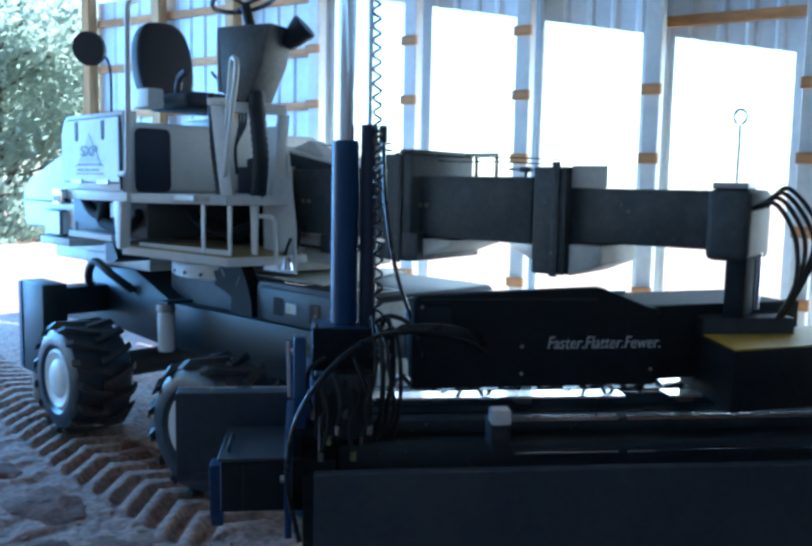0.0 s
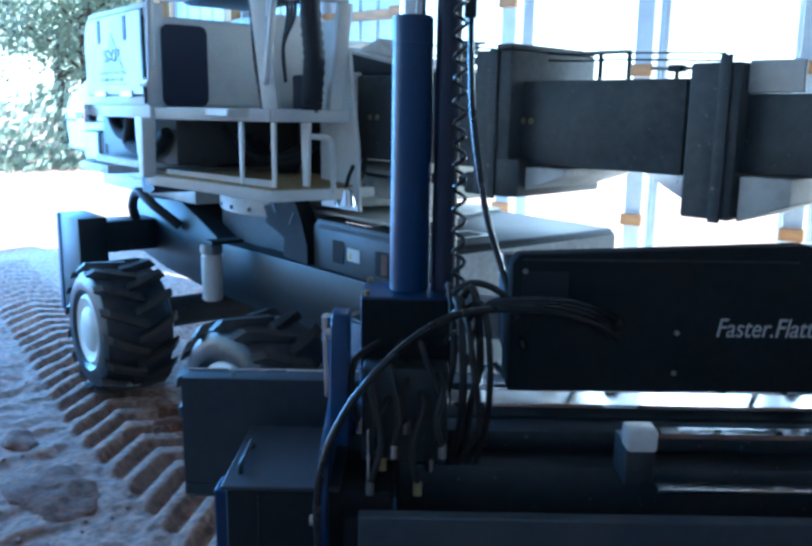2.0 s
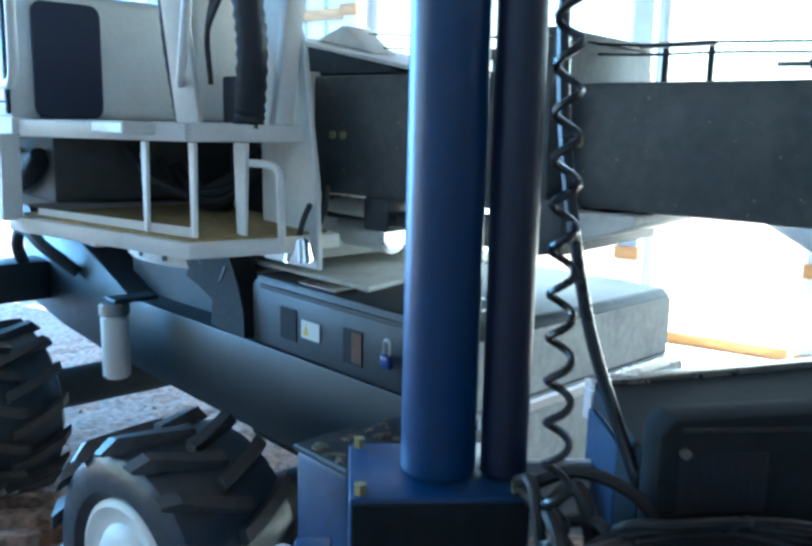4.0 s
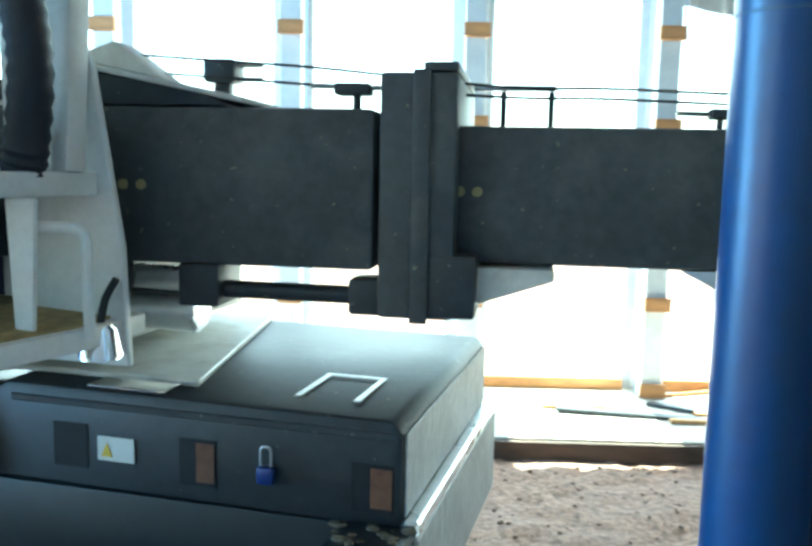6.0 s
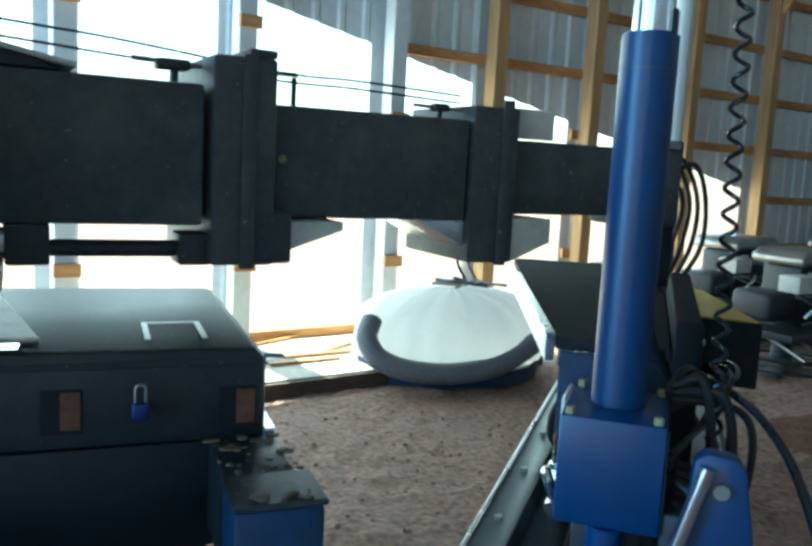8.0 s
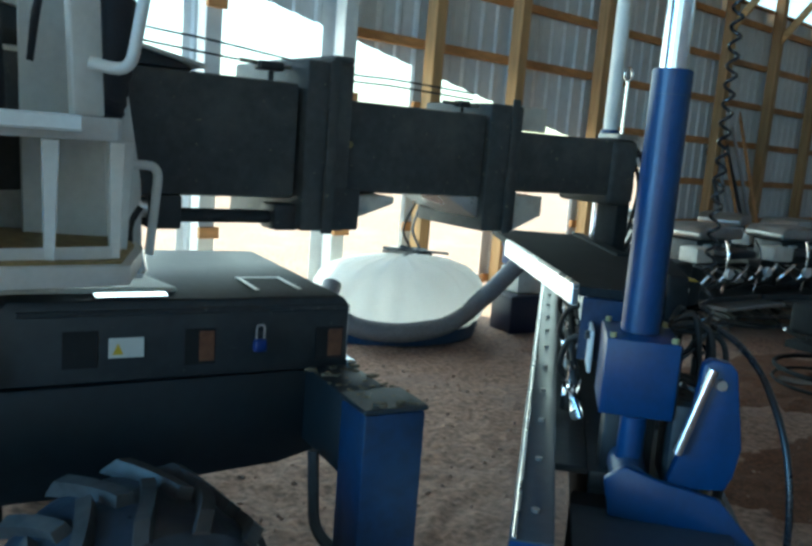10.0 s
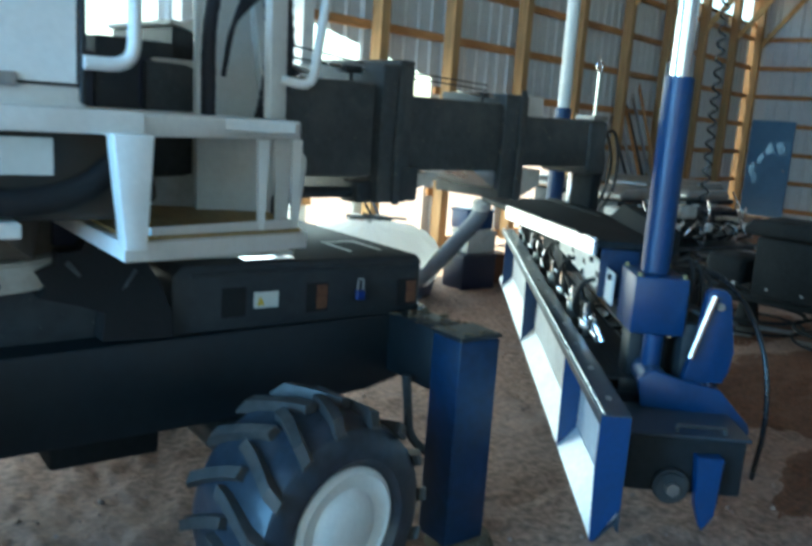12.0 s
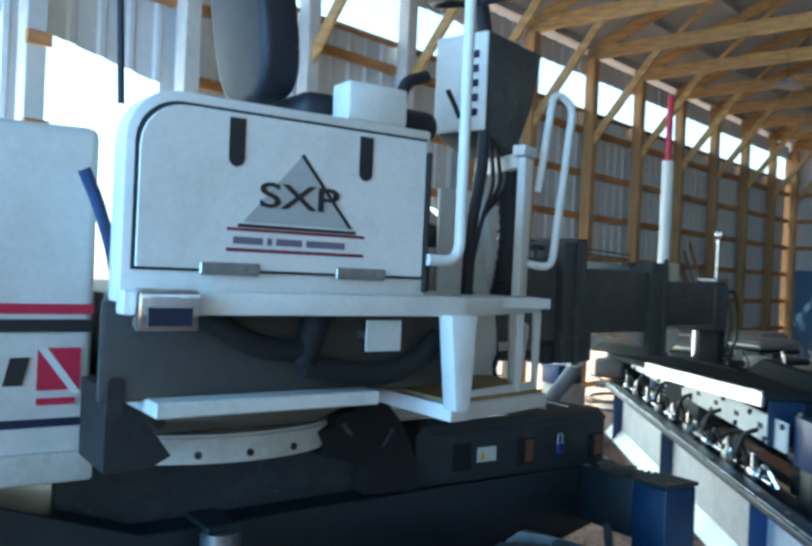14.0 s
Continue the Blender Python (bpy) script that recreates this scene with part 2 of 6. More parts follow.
def smooth_path(points, steps=8):
    """A smooth curve through all points."""
    pts = [Vector(p) for p in points]
    pts = [2 * pts[0] - pts[1]] + pts + [2 * pts[-1] - pts[-2]]
    out = []
    for a, b, c, d in zip(pts, pts[1:], pts[2:], pts[3:]):
        for i in range(steps):
            t = i / steps
            out.append(0.5 * (2 * b + (c - a) * t + (2 * a - 5 * b + 4 * c - d) * t * t + (3 * b - a - 3 * c + d) * t ** 3))
    return out + [pts[-2]]


def bm_tube(points, r, n=10, ribs=0.0):
    bm = bmesh.new()
    pts = [Vector(p) for p in points]
    up = Vector((0, 0, 1))
    rings, side = [], None
    for i, p in enumerate(pts):
        d = (pts[min(i + 1, len(pts) - 1)] - pts[max(i - 1, 0)]).normalized()
        if side is None:
            side = d.cross(up if abs(d.z) < 0.9 else Vector((1, 0, 0))).normalized()
        side = (side - d * side.dot(d)).normalized()
        b = d.cross(side)
        rr = r * (1 + (ribs if i % 2 else 0))
        rings.append([bm.verts.new(p + rr * (side * math.cos(k * math.tau / n) + b * math.sin(k * math.tau / n))) for k in range(n)])
    for a, b in zip(rings, rings[1:]):
        for k in range(n):
            bm.faces.new((a[k], a[(k + 1) % n], b[(k + 1) % n], b[k]))
    bm.faces.new(rings[0])
    bm.faces.new(rings[-1])
    bmesh.ops.recalc_face_normals(bm, faces=bm.faces[:])
    return bm


def bm_cyl(p, q, r, r2=None, n=20, bevel=0.0):
    p, q = Vector(p), Vector(q)
    bm = bmesh.new()
    bmesh.ops.create_cone(bm, cap_ends=True, segments=n, radius1=r, radius2=r if r2 is None else r2, depth=(q - p).length)
    if bevel:
        rim = [e for e in bm.edges if abs(e.verts[0].co.z - e.verts[1].co.z) < 1e-6]
        bmesh.ops.bevel(bm, geom=rim, offset=bevel, segments=2, affect='EDGES')
    turn = (q - p).to_track_quat("Z", "Y").to_matrix().to_4x4()
    bmesh.ops.transform(bm, matrix=Matrix.Translation((p + q) / 2) @ turn, verts=bm.verts)
    return bm


def bm_lathe(profile, n=32):
    """A profile of (radius, along) turned about the y axis, which points out of the wheel."""
    bm = bmesh.new()
    rings = []
    for r, a in profile:
        rings.append([bm.verts.new((r * math.cos(k * math.tau / n), a, r * math.sin(k * math.tau / n))) for k in range(n)])
    for a, b in zip(rings, rings[1:]):
        for k in range(n):
            bm.faces.new((a[k], a[(k + 1) % n], b[(k + 1) % n], b[k]))
    bmesh.ops.recalc_face_normals(bm, faces=bm.faces[:])
    return bm


def bm_hull(points, bevel=0.0):
    """The convex body round a few corner points."""
    bm = bmesh.new()
    for p in points:
        bm.verts.new(p)
    bmesh.ops.convex_hull(bm, input=bm.verts[:])
    bmesh.ops.dissolve_limit(bm, angle_limit=0.02, verts=bm.verts[:], edges=bm.edges[:])
    if bevel:
        bmesh.ops.bevel(bm, geom=bm.edges[:], offset=bevel, segments=2, profile=0.5, affect='EDGES')
    return bm


def merge(*parts_):
    bm = bmesh.new()
    for p in parts_:
        me = bpy.data.meshes.new("t")
        p.to_mesh(me)
        p.free()
        bm.from_mesh(me)
        bpy.data.meshes.remove(me)
    return bm


def moved(bm, m):
    bmesh.ops.transform(bm, matrix=m, verts=bm.verts)
    return bm


def mesh_of(name, bm, mat, smooth=None):
    me = bpy.data.meshes.new(name)
    bm.normal_update()
    for f in bm.faces:
        f.smooth = True
    for e in bm.edges:
        if len(e.link_faces) == 2 and e.calc_face_angle(0) > radians(35):
            e.smooth = False
    bm.to_mesh(me)
    bm.free()
    me.materials.append(mat)
    return me


def thing(name, base, label, category, group="", kind=""):
    """An empty at the base of a thing, which carries its parts."""
    ob = new(name)
    ob.empty_display_size = 0.1
    ob.location = base
    return tagged(ob, label, category, group, kind)


def part(name, bm, mat, parent, label="", m=None):
    """One mesh under a thing or a part; its coordinates are those of the world."""
    if m is not None:
        moved(bm, m)
    c = Vector((0, 0, 0))
    for v in bm.verts:
        c += v.co
    c /= max(1, len(bm.verts))
    moved(bm, Matrix.Translation(-c))
    ob = new(name, mesh_of(name, bm, mat))
    ob.parent = parent
    base = Matrix.Translation(parent["origin"]) if "origin" in parent else Matrix.Translation(parent.location)
    ob.location = c - base.translation
    ob["origin"] = tuple(c)
    return tagged(ob, label) if label else ob


def single(name, bm, mat, label, category, group="", kind="", m=None):
    """A thing or a piece of the setting in one mesh."""
    if m is not None:
        moved(bm, m)
    lo = Vector([min(v.co[i] for v in bm.verts) for i in range(3)])
    hi = Vector([max(v.co[i] for v in bm.verts) for i in range(3)])
    c = Vector(((lo.x + hi.x) / 2, (lo.y + hi.y) / 2, lo.z))
    moved(bm, Matrix.Translation(-c))
    ob = new(name, mesh_of(name, bm, mat))
    ob.location = c
    ob["origin"] = tuple(c)
    return tagged(ob, label, category, group, kind)


def lettering(text, size, mat, m, parent, name="lettering", label="", depth=0.0015, shear=0.0, squeeze=1.0, align='LEFT', bold=0.0):
    """Words in the built-in font as a thin mesh."""
    cu = bpy.data.curves.new(name, "FONT")
    cu.body, cu.size, cu.extrude, cu.shear, cu.offset = text, size, depth, shear, bold
    cu.align_x, cu.align_y = align, 'CENTER'
    tmp = bpy.data.objects.new("t", cu)
    scene.collection.objects.link(tmp)
    bpy.context.view_layer.update()
    me = bpy.data.meshes.new_from_object(tmp.evaluated_get(bpy.context.evaluated_depsgraph_get()))
    bpy.data.objects.remove(tmp)
    bm = bmesh.new()
    bm.from_mesh(me)
    bpy.data.meshes.remove(me)
    moved(bm, Matrix.Diagonal((squeeze, 1, 1, 1)))
    return part(name, bm, mat, parent, label, m)


# ---- ground ----
def ground_height(x, y):
    near = max(0.0, min(1.0, (x + 9.5) / 0.6, (3.5 - x) / 0.6, (y - 0.5) / 0.6, (6.6 - y) / 0.6))
    lanes = ((2.11 - 0.1 * min(0, x + 4.4), -9.5, -2.95), (1.2 + 0.12 * (x + 4), -9.5, -4.6))
    calm = max([min(1.0, (0.30 - abs(y - lane)) / 0.06) for lane, lo, hi in lanes if abs(y - lane) < 0.30 and lo < x < hi] + [0.0])
    near *= 1 - 0.75 * calm
    z = 0.014 * noise.noise((x * 2.1, y * 2.1, 0)) + near * (0.016 * noise.noise((x * 7, y * 7, 3)) + 0.016 * noise.noise((x * 14, y * 14, 5)))
    # chevron tread prints of the tyres
    for lane, lo, hi in lanes:
        d = y - lane
        if abs(d) < 0.27 and lo < x < hi:
            ph = ((x - abs(d) * (1.0 if d < 0 else 0.6)) / 0.197) % 1.0
            edge = min(1, (0.27 - abs(d)) / 0.04)
            z += edge * (0.016 if 0.42 < ph < 0.92 else -0.026)
    return z


def axis_lines(lo, a, fine, b, hi, step):
    """Grid lines, close together within fine, spreading out past a and b."""
    mid = list(np.arange(a, fine[0], step)) + list(np.arange(fine[0], fine[1], 0.02)) + list(np.arange(fine[1], b, step))
    left = [a - step * (1.35 ** k - 1) / 0.35 for k in range(1, 27)]
    right = [b + step * (1.35 ** k - 1) / 0.35 for k in range(0, 27)]
    return [v for v in reversed(left) if v > lo] + mid + [v for v in right if v < hi]


gx, gy = axis_lines(-400, -9.5, (-7.4, -2.9), 3.5, 400, 0.045), axis_lines(-400, 0.5, (1.65, 2.6), 6.6, 400, 0.045)
gv = [(x, y, ground_height(x, y) if -14 < x < 12 and -6 < y < 12 else 0.0) for y in gy for x in gx]
nx = len(gx)
gf = [(j * nx + i, j * nx + i + 1, (j + 1) * nx + i + 1, (j + 1) * nx + i) for j in range(len(gy) - 1) for i in range(nx - 1)]
gm = bpy.data.meshes.new("ground")
gm.from_pydata(gv, [], gf)
gm.materials.append(DIRT)
gm.polygons.foreach_set("use_smooth", [True] * len(gm.polygons))
tagged(new("ground", gm), "brown dirt and gravel floor with tyre tread prints", "ground", kind="structure")

# loose stones on the dirt
ball = bmesh.new()
bmesh.ops.create_icosphere(ball, subdivisions=1, radius=1.0)
ball.verts.index_update()
ball_v, ball_f = [v.co.copy() for v in ball.verts], [[v.index for v in f.verts] for f in ball.faces]
ball.free()
rng = random.Random(4)
sv, sf = [], []
for k in range(3500):
    x, y = (rng.uniform(-6.5, 2.5), rng.uniform(0.8, 6.4)) if k % 3 else (rng.uniform(-3, 1.5), rng.uniform(3.2, 6.2))
    r = 0.004 + 0.016 * rng.random() ** 3
    m = Matrix.Translation((x, y, ground_height(x, y))) @ pose(0, 0, 0, rng.uniform(0, 360), rng.uniform(0, 360), 0) @ Matrix.Diagonal((r, r * rng.uniform(0.5, 1), r * rng.uniform(0.4, 0.8), 1))
    n = len(sv)
    sv += [m @ (v * rng.uniform(0.8, 1.15)) for v in ball_v]
    sf += [[n + i for i in f] for f in ball_f]
sm = bpy.data.meshes.new("gravel")
sm.from_pydata(sv, [], sf)
STONE = material("pale_gravel", (0.31, 0.22, 0.18), 0.9, grain=30, vary=0.3, bump=0.3)
sm.materials.append(STONE)
tagged(new("gravel", sm), "small pale stones scattered over the dirt floor", "gravel", kind="stuff")

# patches of loose reddish soil; the four wide ones also paint in dimmer light
SOIL = material("loose_reddish_soil", (0.13, 0.056, 0.028), 0.98, grain=40, vary=0.45, stain=6, stains=0.5, second=(0.19, 0.105, 0.068), bump=1.0)
pv, pf = [], []
for cx, cy, rx, ry in ((-3.86, 1.60, 0.30, 0.17), (-3.02, 1.62, 0.26, 0.15), (-4.25, 2.34, 0.32, 0.12), (-4.5, 1.62, 0.17, 0.08), (-3.35, 1.42, 0.15, 0.09), (0.9, 2.7, 1.5, 0.8), (-0.35, 1.9, 0.9, 0.35), (1.7, 4.3, 1.1, 0.7), (0.6, 1.3, 0.8, 0.5)):
    first = len(pv)
    nr, na = (24, 84) if rx > 0.5 else (8, 32)
    for j in range(nr + 1):
        for i in range(na):
            a = math.tau * i / na
            f = j / nr * (1 + 0.35 * noise.noise((cx + 1.4 * math.cos(a), cy + 1.4 * math.sin(a), 2)) + 0.12 * noise.noise((cx + 6 * math.cos(a), cy + 6 * math.sin(a), 4)))
            x, y = cx + rx * f * math.cos(a), cy + ry * f * math.sin(a)
            pv.append((x, y, ground_height(x, y) + 0.018 * (1 - (j / nr) ** 4) + 0.012 * noise.noise((x * 22, y * 22, 1)) * (1 - j / nr) - (0.012 if j == nr else 0)))
    for j in range(nr):
        for i in range(na):
            pf.append((first + j * na + i, first + j * na + (i + 1) % na, first + (j + 1) * na + (i + 1) % na, first + (j + 1) * na + i))
pm = bpy.data.meshes.new("loose_soil")
pm.from_pydata(pv, [], pf)
pm.materials.append(SOIL)
pm.polygons.foreach_set("use_smooth", [True] * len(pm.polygons))
tagged(new("loose_soil", pm), "low patches of loose reddish soil, the wide ones also painting in dimmer floor", "soil", kind="stuff")

# ---- barn ----
EAVE = 4.62
WRAP = material("white_post_wrap", (0.62, 0.62, 0.60), 0.6, grain=15, vary=0.06, stains=0.2, bump=0.05)
POSTS = (-8.6, -7.3, -6.08, -4.87, -3.66, -2.44, -1.24, 0.0, 1.31, 2.38, 3.6, 5.1, 6.55, 8.05, 9.55, 11.1, 12.7, 14.2)
WEST, EAST, SOUTH = -8.65, 14.4, -12.5


def corrugated(s0, s1, low, high, y=0.0, rib=0.229, depth=0.02, thick=0.004):
    """Ribbed sheet from s0 to s1; low and high give its edges' heights."""
    bm = bmesh.new()
    xs = []
    k = math.floor(s0 / rib) * rib
    while k < s1 + rib:
        xs += [(k, 0), (k + rib * 0.62, 0), (k + rib * 0.72, depth), (k + rib * 0.88, depth)]
        k += rib
    xs = [p for p in xs if s0 < p[0] < s1]
    xs = [(s0, 0)] + xs + [(s1, 0)]
    a = [[bm.verts.new((x, y - d + o, f(x))) for x, d in xs] for f in (low, high) for o in (0, thick)]
    n = len(xs)
    for i in range(n - 1):
        bm.faces.new((a[0][i], a[0][i + 1], a[2][i + 1], a[2][i]))
        bm.faces.new((a[1][i], a[1][i + 1], a[3][i + 1], a[3][i]))
        bm.faces.new((a[0][i], a[0][i + 1], a[1][i + 1], a[1][i]))
        bm.faces.new((a[2][i], a[2][i + 1], a[3][i + 1], a[3][i]))
    for i in (0, n - 1):
        bm.faces.new((a[0][i], a[1][i], a[3][i], a[2][i]))
    bmesh.ops.recalc_face_normals(bm, faces=bm.faces[:])
    return bm


def open_top(s):
    return 2.74 - 0.2 * s


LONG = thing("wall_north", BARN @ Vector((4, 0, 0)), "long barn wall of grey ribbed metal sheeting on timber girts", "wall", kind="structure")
CLERE0, CLERE1 = 3.95, 4.43
for k, (s0, s1) in enumerate(zip(POSTS, POSTS[1:])):
    opened = -5 < s0 < 6
    front = 0.187 if -5 < s0 < 1.4 else 0.0
    if opened:
        a, b = s0 + 0.13, s1 - 0.15
        part("sheet", corrugated(s0 - 0.15, a, lambda s: 0.12, lambda s: CLERE0), SHEET, LONG, m=BARN)
        part("sheet", corrugated(a, b, open_top, lambda s: CLERE0), SHEET, LONG, m=BARN)
    else:
        part("sheet", corrugated(s0 - (0.15 if s0 > 6 else 0.0), s1 - (0.15 if s1 > -5 else 0.0), lambda s: 0.12, lambda s: CLERE0), SHEET, LONG, m=BARN)
    part("sheet", corrugated(s0, s1, lambda s: CLERE1, lambda s: EAVE + 0.1), SHEET, LONG, m=BARN)
    # girts, cut at the openings
    for g in range(7):
        z = 0.17 + g * 0.583
        if opened and z < open_top(s0) - 0.06:
            part("girt", bm_box(s0 - (0.08 if front else 0.15), s0 + 0.09, -0.066 - front, -0.024 - front, z - 0.045, z + 0.045, 0.004, 1), GIRTWOOD, LONG, m=BARN)
        elif z < CLERE0:
            part("girt", bm_box(s0 + 0.06, s1 - 0.06, -0.066, -0.024, z - 0.045, z + 0.045, 0.004, 1), GIRTWOOD, LONG, m=BARN)
    if opened:
        part("base_board", bm_box(s0 + 0.13, s1 - 0.15, -0.05, -0.012, 0.12, 0.2, 0.004, 1), GIRTWOOD, LONG, m=BARN)
    if s0 > -3:
        part("clerestory_sill", bm_box(s0 + 0.06, s1 - 0.06, -0.075, 0.0, CLERE0 - 0.04, CLERE0, 0.003, 1), GIRTWOOD, LONG, m=BARN)
for s in POSTS:
    wrapped = -5 < s < 1.4
    part("post", bm_box(s - 0.07, s + 0.07, -0.21, -0.07, 0.1, EAVE, 0.006, 1), WRAP if wrapped else POSTWOOD, LONG, "white-wrapped post" if wrapped else "", m=BARN)
    if s > -1:
        part("knee_brace", bm_prism([(-0.2, 3.45), (-0.2, 3.62), (-1.0, 4.62), (-1.12, 4.62)], "x", s - 0.02, s + 0.02), TRUSSWOOD, LONG, m=BARN)


def plain_wall(name, m, length, label, clear=False):
    w = thing(name, m @ Vector((length / 2, 0, 0)), label, "wall", kind="structure")
    if clear:
        part("sheet", corrugated(0, length, lambda s: 0.0, lambda s: CLERE0), SHEET, w, m=m)
        part("sheet", corrugated(0, length, lambda s: CLERE1, lambda s: EAVE + 0.1), SHEET, w, m=m)
    else:
        part("sheet", corrugated(0, length, lambda s: 0.0, lambda s: EAVE + 0.1), SHEET, w, m=m)
    for g in range(7):
        part("girt", bm_box(0, length, -0.066, -0.024, 0.125 + g * 0.583, 0.215 + g * 0.583), GIRTWOOD, w, m=m)
    for k in range(int(length / 2.4) + 1):
        part("post", bm_box(k * 2.4 - 0.07, k * 2.4 + 0.07, -0.21, -0.07, 0, EAVE), POSTWOOD, w, m=m)
    return w


plain_wall("wall_east", BARN @ pose(EAST, 0, 0, 0, 0, -90), -SOUTH, "far end wall of ribbed metal sheeting on timber girts")
# unseen wall; its open strip is added to let in more fill light
plain_wall("wall_south", BARN @ pose(EAST, SOUTH, 0, 0, 0, 180), EAST - WEST, "unseen long wall of ribbed metal sheeting on timber girts, with a gap added for daylight", True)

# roof: metal on purlins over trusses
RIDGE = 7.4
mid = SOUTH / 2
roof = []
for side, (y0, y1) in enumerate(((0.3, mid), (SOUTH - 0.3, mid))):
    z0 = EAVE + 0.12
    roof.append(bm_prism([(y0, z0), (y1, RIDGE), (y1, RIDGE + 0.03), (y0, z0 + 0.03)], "x", WEST - 0.4, EAST + 0.3))
    for j in range(9):
        f = (j + 0.5) / 9
        y, z = y0 + (y1 - y0) * f, z0 + (RIDGE - z0) * f
        roof.append(bm_box(WEST, EAST, y - 0.02, y + 0.02, z - 0.1, z - 0.005))
ROOFMETAL = material("roof_underside_sheeting", (0.45, 0.47, 0.49), 0.5, grain=10, vary=0.06, stain=1, stains=0.2, bump=0.05)
tagged(new("ceiling", mesh_of("ceiling", moved(merge(*roof), BARN), ROOFMETAL)), "underside of the metal roof on timber purlins", "ceiling", kind="structure")


def truss(s):
    t = thing("roof_truss", BARN @ Vector((s, mid, EAVE)), "pale sawn timber roof truss spanning the barn", "roof truss", group="roof trusses", kind="structure")
    span = EAVE + 0.02
    part("bottom_chord", bm_box(s - 0.02, s + 0.02, SOUTH, 0, span, span + 0.18), TRUSSWOOD, t, m=BARN)
    for y0 in (0.0, SOUTH):
        part("top_chord", bm_prism([(y0, span + 0.02), (mid, RIDGE - 0.28), (mid, RIDGE - 0.1), (y0, span + 0.18)], "x", s - 0.02, s + 0.02), TRUSSWOOD, t, m=BARN)
        sign = 1 if y0 else -1
        n = 3
        for j in range(n):
            a = y0 + sign * (j + 0.6) * abs(mid) / n
            b = y0 + sign * (j + 1.1) * abs(mid) / n
            zb = span + 0.1 + (RIDGE - span - 0.3) * (abs(b - y0) / abs(mid))
            part("web", bm_prism([(a - 0.05, span + 0.15), (a + 0.05, span + 0.15), (b + 0.05, zb), (b - 0.05, zb)], "x", s - 0.018, s + 0.018), TRUSSWOOD, t, m=BARN)
    part("king_post", bm_box(s - 0.02, s + 0.02, mid - 0.06, mid + 0.06, span + 0.15, RIDGE - 0.2), TRUSSWOOD, t, m=BARN)
    return t


for s in POSTS:
    truss(s + 0.09)

# concrete strip along the long wall
single("floor_slab", bm_box(-8.5, 2.2, -1.13, 0.1, -0.2, 0.12, 0.012, 2), CONCRETE, "raised strip of pale concrete along the barn wall", "slab", kind="structure", m=BARN)

# added dark board paints the shadow on the slab's front edge
SLABSHADE = wood("slab_shade_wood", (0.085, 0.058, 0.044), "X")
single("form_board", bm_box(-8.5, 2.2, -1.168, -1.132, -0.1, 0.105, 0.004, 1), SLABSHADE, "added dark board painting in shade along the concrete strip", "board", kind="structure", m=BARN)

# daylight in the openings
for s, w, z, h in ((-1.8, 6.4, 1.5, 2.5), (3.8, 4.8, 1.1, 1.6)):
    lamp = new("window_daylight", bpy.data.lights.new("window_daylight", "AREA"))
    lamp.data.shape, lamp.data.size, lamp.data.size_y = 'RECTANGLE', w, h
    lamp.data.energy, lamp.data.color = 3.6 * w * h, (0.93, 0.97, 1.0)
    lamp.matrix_world = BARN @ pose(s, 0.25, z, -90, 0, 0)
lamp = new("door_daylight", bpy.data.lights.new("door_daylight", "AREA"))
lamp.data.shape, lamp.data.size, lamp.data.size_y = 'RECTANGLE', 4.4, 4.0
lamp.data.energy, lamp.data.color = 220.0, (0.20, 0.48, 1.0)
lamp.matrix_world = BARN @ pose(WEST - 0.3, -3.4, 2.3, 90, 0, -90)

# ---- the screed machine ----
MACHINE = thing("concrete_screed_machine", (-4.4, 3.3, 0), "blue and white wheeled concrete laser screed with a telescopic boom", "screed machine")
M = MACHINE

# undercarriage
frame_pts = [(-6.1, 0.62), (-6.1, 0.98), (-5.3, 1.02), (-4.75, 0.83), (-3.76, 0.845), (-2.74, 0.852), (-2.74, 0.60), (-2.95, 0.55), (-3.6, 0.52), (-5.0, 0.52), (-5.6, 0.55)]
chassis = part("chassis_frame", bm_prism(frame_pts, "y", 2.81, 3.85, 0.012), DARKBLUE, M, "near-black dusty chassis frame")
box_pts = [(-3.76, 0.853), (-3.76, 1.05), (-3.72, 1.09), (-2.76, 1.085), (-2.737, 1.06), (-2.737, 0.853)]
part("chassis_web", bm_box(-4.98, -3.77, 2.93, 2.97, 0.80, 1.038, 0.004, 1), CHASSIS, M, "dark inner chassis plate")
deckbox = part("deck_box", bm_prism(box_pts, "y", 2.803, 3.75, 0.012), BOXPAINT, M, "dusty dark grey steel deck box with slots")
for x0, x1, z0, z1, rusty in ((-3.585, -3.495, 0.90, 1.005, 0), (-3.255, -3.165, 0.892, 1.0, 1), (-2.848, -2.755, 0.885, 0.99, 1)):
    # no recess is cut; a flat black plate paints in the slot's shade
    slot = part("slot", bm_box(x0, x1, 2.8005, 2.802, z0, z1), VOID, deckbox, "black plate painting in an open slot's shade")
    if rusty:
        part("rusty_plate", bm_box(x0 + 0.042, x1 - 0.004, 2.799, 2.8, z0 + 0.01, z1 - 0.008), RUST, slot, "rusty orange plate inside")
part("sticker", bm_box(-3.465, -3.37, 2.7985, 2.802, 0.925, 0.982), STICKER, deckbox, "pale warning sticker")
part("sticker_triangle", bm_prism([(-3.455, 0.935), (-3.425, 0.935), (-3.44, 0.968)], "y", 2.797, 2.7984), YELLOW, deckbox)
part("lid_edge", bm_box(-3.7, -2.745, 2.797, 2.81, 1.045, 1.062, 0.003, 1), BOXPAINT, deckbox)
